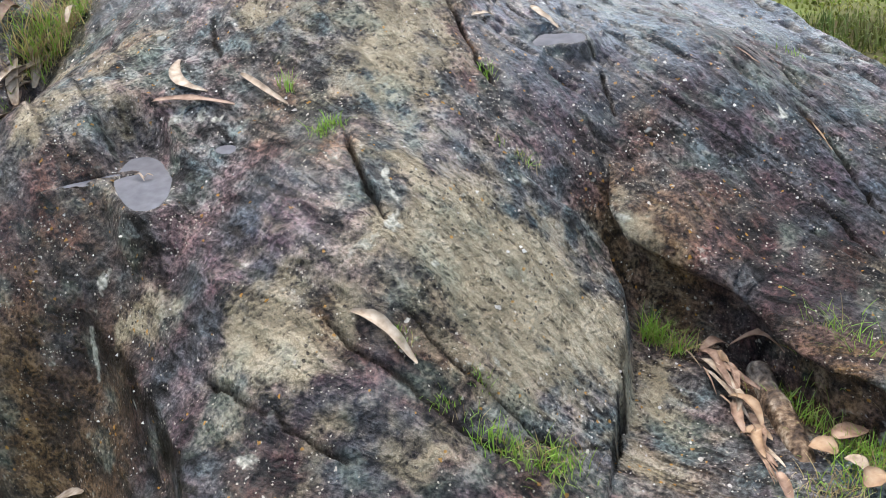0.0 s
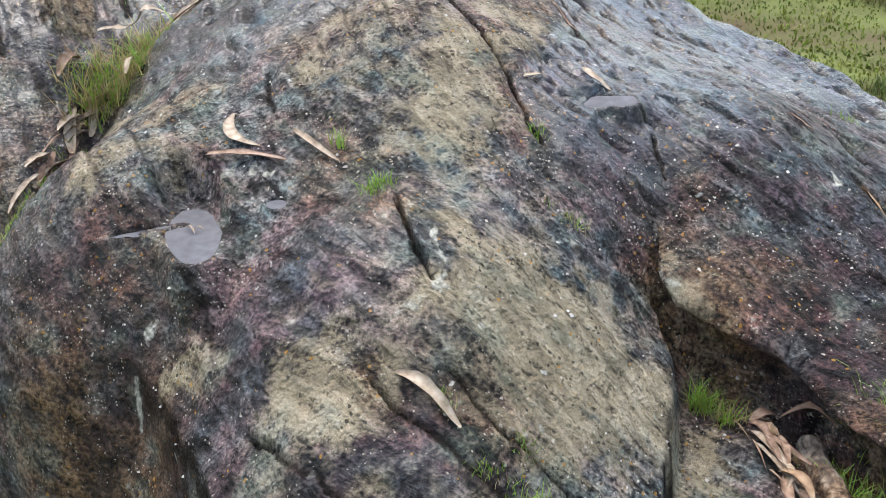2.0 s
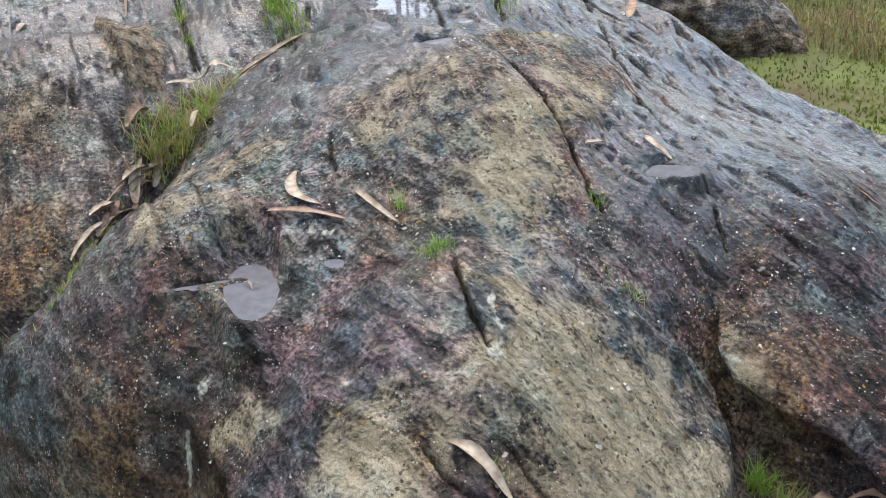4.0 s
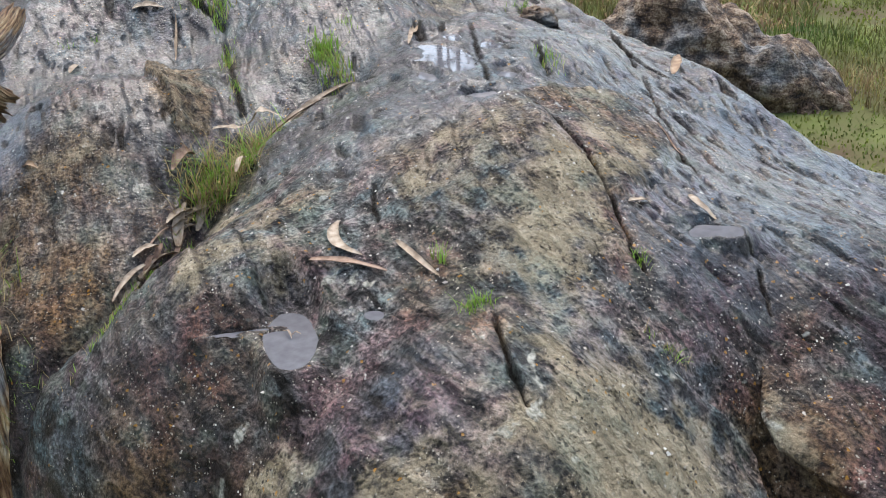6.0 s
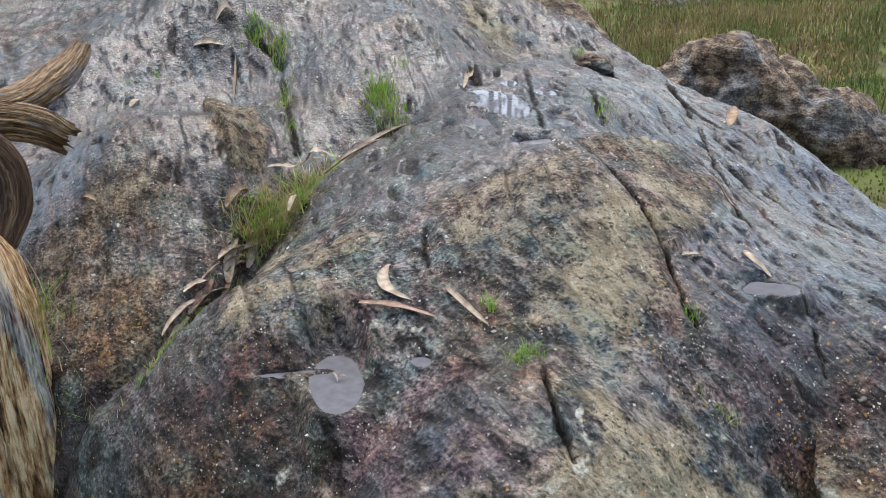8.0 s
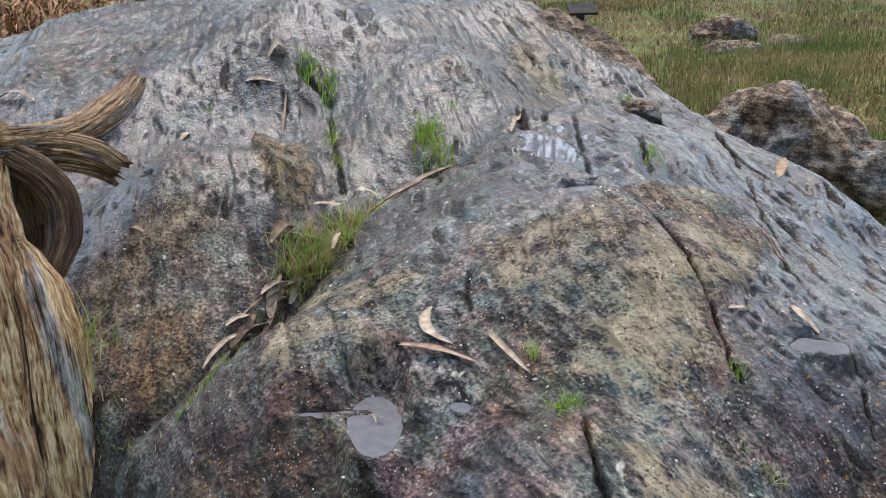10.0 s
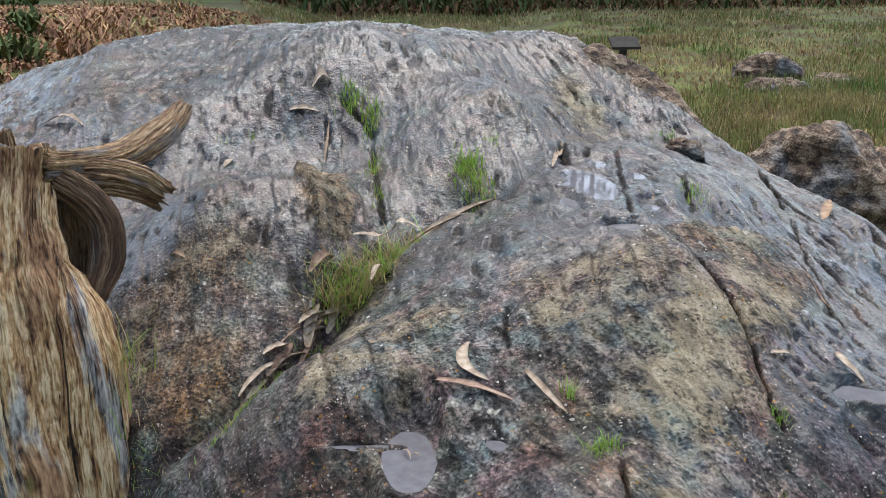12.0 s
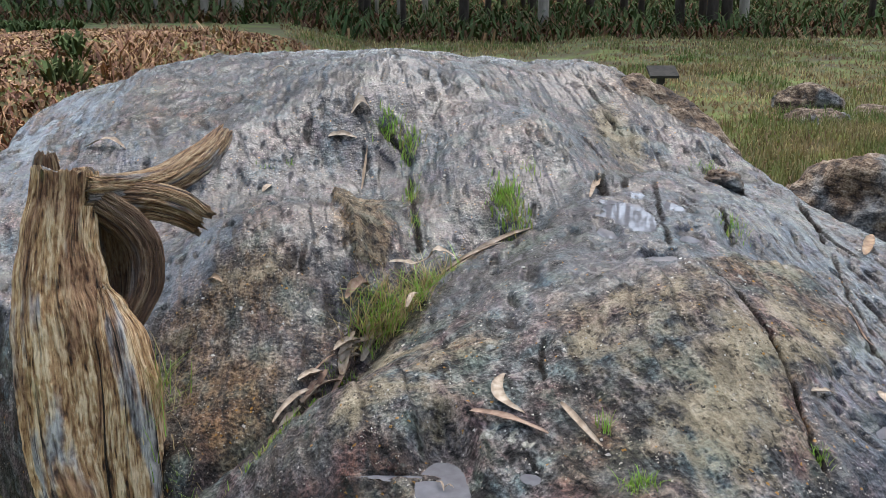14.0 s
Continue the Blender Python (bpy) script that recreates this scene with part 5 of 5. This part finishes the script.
tuft((0.335, 3.816), 30, 0.02, 0.02, 0.06, "small green tuft on the rock")
tuft((-0.241, 4.364), 110, 0.03, 0.04, 0.06, "green tuft growing in a crack of the dome", wide=0.006)
tuft((-0.144, 4.231), 90, 0.02, 0.04, 0.06, "green tuft growing in a crack of the dome", 15, wide=0.006)
tuft((-0.127, 3.876), 70, 0.015, 0.05, 0.06, "thin green tuft beside the brown stone", 20)
tuft((-0.104, 3.582), 40, 0.012, 0.05, 0.05, "thin mossy tuft in a joint", 20)
tuft((-0.654, 4.190), 14, 0.01, 0.01, 0.05, "tiny tuft on the dome")
tuft((-0.769, 4.153), 14, 0.02, 0.01, 0.04, "tiny tuft on the dome")
tuft((-0.314, 2.828), 60, 0.03, 0.015, 0.05, "short grass under the bark", 10, turn=40)
tuft((-0.438, 2.369), 110, 0.07, 0.008, 0.035, "low green moss and grass along the crack", 40, turn=35)
tuft((0.377, 2.099), 26, 0.008, 0.012, 0.07, "upright grass tuft beside a folded leaf")
tuft((0.415, 1.881), 90, 0.02, 0.012, 0.045, "flat green tuft at the head of a crack", 6, 1.2)
tuft((0.873, 2.065), 60, 0.010, 0.012, 0.035, "small green tuft in a crack", 0, 1.0)
tuft((0.858, 1.823), 26, 0.03, 0.008, 0.035, "sparse yellow-green tuft by a ledge", 22, 1.2, -30)
tuft((1.072, 1.548), 150, 0.018, 0.014, 0.085, "bright green tuft in the dark gully", 20, 0.9)
tuft((1.101, 1.490), 60, 0.02, 0.012, 0.07, "grass tuft over dry litter in the gully", 50, 1.0)
tuft((1.311, 1.235), 220, 0.04, 0.05, 0.08, "green grass growing under the overhang", 40, 1.0)
tuft((1.291, 1.037), 260, 0.05, 0.05, 0.07, "green grass at the foot of the rock", 40, 1.0)
tuft((1.161, 0.956), 120, 0.06, 0.03, 0.06, "grass and straw at the foot of the rock", 120, 1.1)
tuft((0.521, 1.176), 120, 0.03, 0.015, 0.06, "green tuft below the slab", 20, 1.0, -35)
tuft((0.621, 1.127), 130, 0.03, 0.02, 0.06, "green tuft below the slab", 40, 1.0)
tuft((0.401, 1.356), 30, 0.012, 0.01, 0.03, "tiny tuft in a crack", 6)
tuft((0.533, 1.281), 26, 0.01, 0.01, 0.03, "tiny tuft in a crack", 6)
tuft((0.445, 1.246), 34, 0.02, 0.01, 0.03, "tiny tuft in a crack", 10)
tuft((0.967, 3.169), 60, 0.03, 0.04, 0.05, "small green tuft on the slab", 10)
tuft((1.223, 4.517), 40, 0.03, 0.02, 0.06, "small weed by the dark stone")
tuft((2.946, 6.733), 130, 0.02, 0.10, 0.06, "green weeds in a crack of the slab", 20)
tuft((1.999, 2.334), 24, 0.02, 0.03, 0.04, "small weed on the slab")
tuft((1.140, 1.621), 20, 0.012, 0.012, 0.02, "small clover in the gully wall", 0, 1.2)
tuft((-0.861, 2.531), 160, 0.05, 0.04, 0.16, "dark grass with long dry blades below the boulder", 150, 1.0, sink=-0.12)
tuft((-0.722, 2.436), 60, 0.04, 0.03, 0.08, "grass at the boulder's foot", 40, 1.0, sink=0.03)


# ---- grit: loose crumbs of quartz and lichen on the slabs ----
def grit():
    rng = np.random.RandomState(5)
    n = 1500
    x = np.concatenate([rng.uniform(-0.5, 1.9, n), rng.uniform(-1.6, 1.5, n // 2)])
    y = np.concatenate([rng.uniform(1.0, 3.2, n), rng.uniform(2.6, 5.3, n // 2)])
    keep = fbm(x * 2.2, y * 2.2, 3, 97) > -0.05
    dr, _ = along(x, y, RIM)
    keep &= dr > 0.2
    x, y = x[keep], y[keep]
    z = rock_height(x, y)
    verts, faces = [], []
    for px, py, pz in zip(x.tolist(), y.tolist(), z.tolist()):
        r = rng.uniform(0.0015, 0.0042) * (1.7 if rng.rand() < 0.12 else 1.0)
        turn, k = rng.uniform(0, 6.28), len(verts)
        for a in range(5):
            q = r * rng.uniform(0.7, 1.3)
            verts.append((px + q * math.cos(turn + a * 1.257), py + q * math.sin(turn + a * 1.257), pz - 0.001))
        verts.append((px + r * 0.2, py, pz + r * rng.uniform(0.4, 0.9)))
        faces += [(k + a, k + (a + 1) % 5, k + 5) for a in range(5)]
    ob = shell("rock_grit", verts, faces, GRIT, smooth=False)
    tagged(ob, "pale crumbs of quartz and lichen scattered on the rock", "grit", kind="stuff")


GRIT = mottled("quartz_grit", [(0.3, 0.27, 0.23), (0.5, 0.47, 0.42), (0.62, 0.6, 0.55)], 8.0, 0.6, 0.2, 0.001, spread=0.3)
grit()


# ---- stones ----
def boulder(name, x, y, z, size, seed, mat, label, turn=0.0, group="", cuts=5, lumps=1.0, tilt=0.0):
    bm = bmesh.new()
    bmesh.ops.create_icosphere(bm, subdivisions=cuts, radius=1.0)
    for v in bm.verts:
        p = v.co.copy()
        q = p * 1.3 + Vector((seed * 3.1, seed * 1.7, 0))
        f = 1 + 0.3 * noise.noise(q) - 0.22 * abs(noise.noise(q * 1.9 + Vector((5, 2, 1)))) + 0.14 * noise.noise(q * 2.3) + 0.06 * noise.noise(q * 6) + 0.03 * noise.noise(Vector((q.x * 4, q.y * 18, q.z * 18))) - 0.05 * abs(noise.noise(Vector((q.x * 1.5 + q.z, q.y * 4.5, q.z * 3.0)))) - 0.015 * abs(noise.noise(q * 9))
        f = 1 + (f - 1) * lumps
        v.co = Vector((p.x * size[0], p.y * size[1], p.z * size[2])) * f
    me = bpy.data.meshes.new(name)
    bm.to_mesh(me)
    bm.free()
    ob = dress(name, me, mat)
    ob.matrix_world = pose(x, y, z, tilt, 0, turn)
    return tagged(ob, label, "rock", group)


def ridge_rock(path, wide, tall, seed, label, sides=90, every=0.02):
    """A long low rock: rounded across, its crest along a path, broken into leaves and clefts."""
    crest, w_at, h_at = [], [], []
    for k in range(len(path) - 1):
        a, b = Vector(path[k]), Vector(path[k + 1])
        count = max(2, int((b - a).length / every))
        for j in range(count):
            t = j / count
            crest.append(a.lerp(b, t))
            w_at.append(wide[k] + (wide[k + 1] - wide[k]) * t)
            h_at.append(tall[k] + (tall[k + 1] - tall[k]) * t)
    m, base = len(crest), Vector((path[0][0], path[0][1], 0))
    verts, faces = [], []
    for k, p in enumerate(crest):
        d = (crest[min(k + 5, m - 1)] - crest[max(k - 5, 0)])
        side = Vector((d.y, -d.x, 0)).normalized()
        end = math.sqrt(max(0.0, 1 - max(0.0, 1 - min(k, m - 1 - k) / (0.16 * m)) ** 2))
        for i in range(sides):
            ang = 2 * math.pi * i / sides
            ca, sa = math.cos(ang), math.sin(ang)
            q = p + side * (w_at[k] * end * math.copysign(abs(ca) ** 0.8, ca)) + Vector((0, 0, h_at[k] * (end * math.copysign(abs(sa) ** 0.7, sa) - 1)))
            o = (q - p + Vector((0, 0, h_at[k]))).normalized()
            c = q * 2.6 + Vector((seed * 3.1, seed, 0))
            r = 0.09 * noise.noise(c) - 0.08 * max(0.0, 0.22 - abs(noise.noise(c * 1.2 + Vector((4, 1, 2))))) * 4 + 0.045 * noise.noise(c * 3) + 0.02 * noise.noise(c * 8) + 0.008 * noise.noise(c * 24)
            r += 0.02 * math.floor(2.5 * noise.noise(Vector((c.x * 1.2, c.y * 1.2 + c.z, c.z * 5)))) / 2.5
            verts.append(q + o * r * min(1.0, w_at[k] * 3.2) * end - base)
    for k in range(m - 1):
        for i in range(sides):
            j = (i + 1) % sides
            faces.append((k * sides + i, k * sides + j, (k + 1) * sides + j, (k + 1) * sides + i))
    ob = shell("boulder", verts, faces, BROWN_ROCK)
    ob.location = base
    return tagged(ob, label, "rock")


ridge_rock([(1.85, 5.6, 0.26), (2.06, 5.62, 0.38), (2.23, 5.6, 0.47), (2.47, 5.45, 0.49), (2.77, 5.28, 0.31), (2.97, 5.15, 0.19), (3.2, 4.98, 0.0), (3.5, 4.8, -0.15)], [0.2, 0.28, 0.33, 0.36, 0.36, 0.34, 0.3, 0.2], [0.5] * 8, 1, "long brown mossy boulder beside the outcrop")
ridge_rock([(1.72, 5.25, 0.2), (1.95, 5.2, 0.24), (2.2, 5.08, 0.17), (2.45, 4.95, 0.04)], [0.14, 0.17, 0.17, 0.12], [0.4] * 4, 2, "dark low rock between the outcrop and the boulder")
ridge_rock([(0.62, 5.42, 0.96), (0.8, 5.32, 1.0), (1.0, 5.24, 1.0), (1.18, 5.14, 0.9), (1.33, 5.0, 0.79), (1.45, 4.85, 0.66), (1.54, 4.66, 0.54), (1.6, 4.45, 0.4)], [0.1, 0.16, 0.2, 0.2, 0.2, 0.18, 0.15, 0.1], [0.3, 0.32, 0.36, 0.4, 0.4, 0.4, 0.36, 0.3], 3, "dark brown ridge of rock along the dome's shoulder")
ridge_rock([(1.262, 1.42, -0.1), (1.23, 1.3, -0.1), (1.19, 1.17, -0.09), (1.13, 1.0, -0.09)], [0.03, 0.035, 0.035, 0.03], [0.08] * 4, 4, "dark sliver of stone lying in the gully", 40, 0.008)
boulder("stone", 3.46, 9.5, 0.08, (0.2, 0.18, 0.15), 3, BROWN_ROCK, "brown stone standing in the grass", 20, "stones in the meadow", 4)
boulder("stone", 3.8, 9.8, 0.06, (0.26, 0.24, 0.13), 4, BROWN_ROCK, "grey stone lying in the grass", 50, "stones in the meadow", 4)
boulder("stone", 3.85, 10.4, 0.16, (0.36, 0.22, 0.19), 5, BROWN_ROCK, "dark stone standing in the grass", 0, "stones in the meadow", 4)
boulder("stone", 4.5, 10.2, 0.02, (0.36, 0.3, 0.14), 7, BROWN_ROCK, "pale stone low in the grass", 0, "stones in the meadow", 4)


dx, dy = (1.211, 4.180)
boulder("stone", dx, dy, top(dx, dy) + 0.01, (0.09, 0.08, 0.06), 11, BROWN_ROCK, "small dark stone on the slab", 0)



# ---- the far field ----
def signpost():
    root = thing("information_board", 2.75, 12.6, -0.15, "small dark wooden lectern board in the meadow", "sign")
    bm = bmesh.new()
    bmesh.ops.create_cube(bm, size=1.0, matrix=Matrix.Translation((0, 0, 0.15)) @ Matrix.Diagonal((0.09, 0.07, 0.5, 1)))
    part("post", bm, WOOD_DARK, root, smooth=False)
    bm = bmesh.new()
    bmesh.ops.create_cube(bm, size=1.0, matrix=Matrix.Translation((0.02, 0, 0.41)) @ Euler((radians(20), 0, 0)).to_matrix().to_4x4() @ Matrix.Diagonal((0.36, 0.3, 0.035, 1)))
    bmesh.ops.bevel(bm, geom=bm.edges[:], offset=0.006, segments=1)
    part("board", bm, WOOD_DARK, root, smooth=False)


signpost()


def scatter(name, count, where, tall, mat, label, category, seed, wide=0.006, lean=0.8, lift=0.0):
    rng = np.random.RandomState(seed)
    verts, faces = [], []
    pts = []
    while len(pts) < count:
        x, y = where(rng)
        pts.append((x, y))
    px, py = np.array(pts).T
    pz = ground_height(px, py)
    dr, _ = along(px, py, RIM)
    for x, y, z, d in zip(px, py, pz, dr):
        if d > -0.02:
            continue
        ang, h, out = rng.uniform(0, 6.283), tall * rng.uniform(0.4, 1.2), lean * rng.uniform(0.2, 1.0)
        dx, dy, w = math.cos(ang), math.sin(ang), wide * rng.uniform(0.6, 1.5) * (1 + 0.05 * y)
        k = len(verts)
        verts += [(x - dy * w, y + dx * w, z - 0.01), (x + dy * w, y - dx * w, z - 0.01),
                  (x + dx * h * out * 0.5 - dy * w * 0.7, y + dy * h * out * 0.5 + dx * w * 0.7, z + lift + h * 0.6), (x + dx * h * out * 0.5 + dy * w * 0.7, y + dy * h * out * 0.5 - dx * w * 0.7, z + lift + h * 0.6),
                  (x + dx * h * out, y + dy * h * out, z + lift + h * (1 - 0.4 * out))]
        faces += [(k, k + 1, k + 3, k + 2), (k + 2, k + 3, k + 4)]
    ob = shell(name, verts, faces, mat)
    return tagged(ob, label, category, kind="stuff")


def near_meadow(rng):
    y = 2.6 + 7.5 * rng.rand() ** 1.4
    return rng.uniform(1.6, 2.6 + 0.5 * y), y


def far_meadow(rng):
    y = 6.3 + 18 * rng.rand() ** 1.2
    return rng.uniform(-0.2 * y + 0.8, 0.6 * y), y


def clumped(where, seed, level):
    """Keeps a place only where a broad noise is high, so that growth stands in patches."""
    def place(rng):
        while True:
            x, y = where(rng)
            if 1.5 * noise.noise((x * 0.7, y * 0.45, seed * 1.37)) + 0.5 * noise.noise((x * 1.9, y * 1.2, seed)) > level:
                return x, y
    return place


def bank(rng):
    y = 3.2 + 14 * rng.rand() ** 1.3
    return rng.uniform(-0.6 * y - 0.5, -0.10 * y - 0.2 + 0.3 * rng.randn()), y


def shrub_bank(rng):
    y = rng.uniform(7.5, 18)
    return rng.uniform(-0.55 * y, -0.36 * y), y


def wood_floor(rng):
    y = rng.uniform(21, 44)
    return rng.uniform(-0.6 * y, 0.65 * y), y


scatter("moss_carpet", 30000, near_meadow, 0.025, MOSS, "low bright moss and turf beside the rock", "moss", 1, 0.004, 1.6)
scatter("meadow_grass", 22000, clumped(near_meadow, 21, -0.05), 0.1, MEADOW, "tufted green and yellow meadow grass", "grass", 2, 0.0025, 1.0)
scatter("green_rush", 6000, clumped(near_meadow, 23, 0.35), 0.15, MEADOW, "taller green grass in clumps", "grass", 7, 0.0025, 0.7)
scatter("heath_far", 30000, far_meadow, 0.07, HEATH, "brown heath and faded grass behind the rock", "heath", 8, 0.006, 1.6)
scatter("meadow_grass_far", 22000, clumped(far_meadow, 25, 0.0), 0.12, MEADOW, "rough meadow grass behind the rock", "grass", 9, 0.004)
scatter("dry_meadow_straw", 5000, clumped(far_meadow, 27, 0.1), 0.13, STRAW, "dry straw among the meadow grass", "grass", 3, 0.003)
scatter("bracken_litter", 30000, bank, 0.035, BRACKEN, "fallen brown bracken and leaves on the bank", "litter", 4, 0.012, 3.0, 0.02)
scatter("dead_fern", 7000, clumped(bank, 29, 0.15), 0.22, BRACKEN, "standing dead fern on the bank", "fern", 10, 0.006, 2.2)
scatter("shrub_leaves", 5000, clumped(shrub_bank, 31, 0.25), 0.22, LEAVES, "dark green shrubs on the bank", "shrub", 11, 0.012, 1.5)
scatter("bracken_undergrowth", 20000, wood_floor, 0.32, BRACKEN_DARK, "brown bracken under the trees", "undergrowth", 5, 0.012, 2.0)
scatter("shrub_undergrowth", 9000, wood_floor, 0.6, LEAVES, "dark green undergrowth under the trees", "undergrowth", 6, 0.014, 1.6)


def tree(x, y, tall, thick, mat, seed, label):
    rng = random.Random(seed)
    z = float(ground_height(np.array(x), np.array(y)))
    root = thing("tree", x, y, z - 0.1, label, "tree", "trees behind the meadow")
    lean_x, lean_y = rng.uniform(-0.5, 0.5), rng.uniform(-0.4, 0.4)
    path = [(0, 0, 0), (lean_x * 0.2, lean_y * 0.2, tall * 0.25), (lean_x * 0.6, lean_y * 0.5, tall * 0.6), (lean_x, lean_y, tall)]
    v, f = tube(path, [thick, thick * 0.8, thick * 0.55, thick * 0.15], sides=10, rough=0.15, seed=seed, ridges=3, steps_between=4)
    trunk = shell("trunk", v, f, mat, root)
    lv, lf = [], []
    for _ in range(9):
        h = rng.uniform(0.45, 1.0)
        ang, reach = rng.uniform(0, 6.28), tall * rng.uniform(0.08, 0.2)
        cx, cy, cz = lean_x * h + math.cos(ang) * reach, lean_y * h + math.sin(ang) * reach, tall * h + 0.4
        v, f = tube([(lean_x * h, lean_y * h, tall * h * 0.93), (cx, cy, cz)], [thick * 0.25, thick * 0.06], sides=5, rough=0.1, seed=seed, steps_between=2)
        shell("limb", v, f, mat, root)
        for _ in range(70):
            p = Vector((cx + rng.gauss(0, tall * 0.05), cy + rng.gauss(0, tall * 0.05), cz + rng.gauss(0, tall * 0.045)))
            a = Vector((rng.gauss(0, 1), rng.gauss(0, 1), rng.gauss(0, 1))).normalized() * rng.uniform(0.12, 0.3)
            b = a.cross(Vector((rng.gauss(0, 1), rng.gauss(0, 1), 1))).normalized() * 0.07
            k = len(lv)
            lv += [p - a, p + b, p + a, p - b]
            lf.append((k, k + 1, k + 2, k + 3))
    shell("crown", lv, lf, LEAVES, root)


rng_t = random.Random(7)
for k in range(80):
    ty = rng_t.uniform(23, 40)
    tx = rng_t.uniform(-0.52, 0.62) * ty
    pale = rng_t.random() < (0.75 if tx > 7 else 0.3)
    tree(tx, ty, rng_t.uniform(15, 21), rng_t.uniform(0.05, 0.15), TRUNK if pale else TRUNK_DARK, k, "slender pale-barked tree at the wood's edge" if pale else "dark-trunked tree at the wood's edge")

# unseen trees added behind and beside the camera, to block low light
for k in range(30):
    ang = radians(rng_t.uniform(150, 390))
    far = rng_t.uniform(11, 17)
    tree(far * math.cos(ang), far * math.sin(ang) - 1.0, rng_t.uniform(8, 12), rng_t.uniform(0.12, 0.22), TRUNK_DARK, 100 + k, "unseen tree added round the camera to block low light")
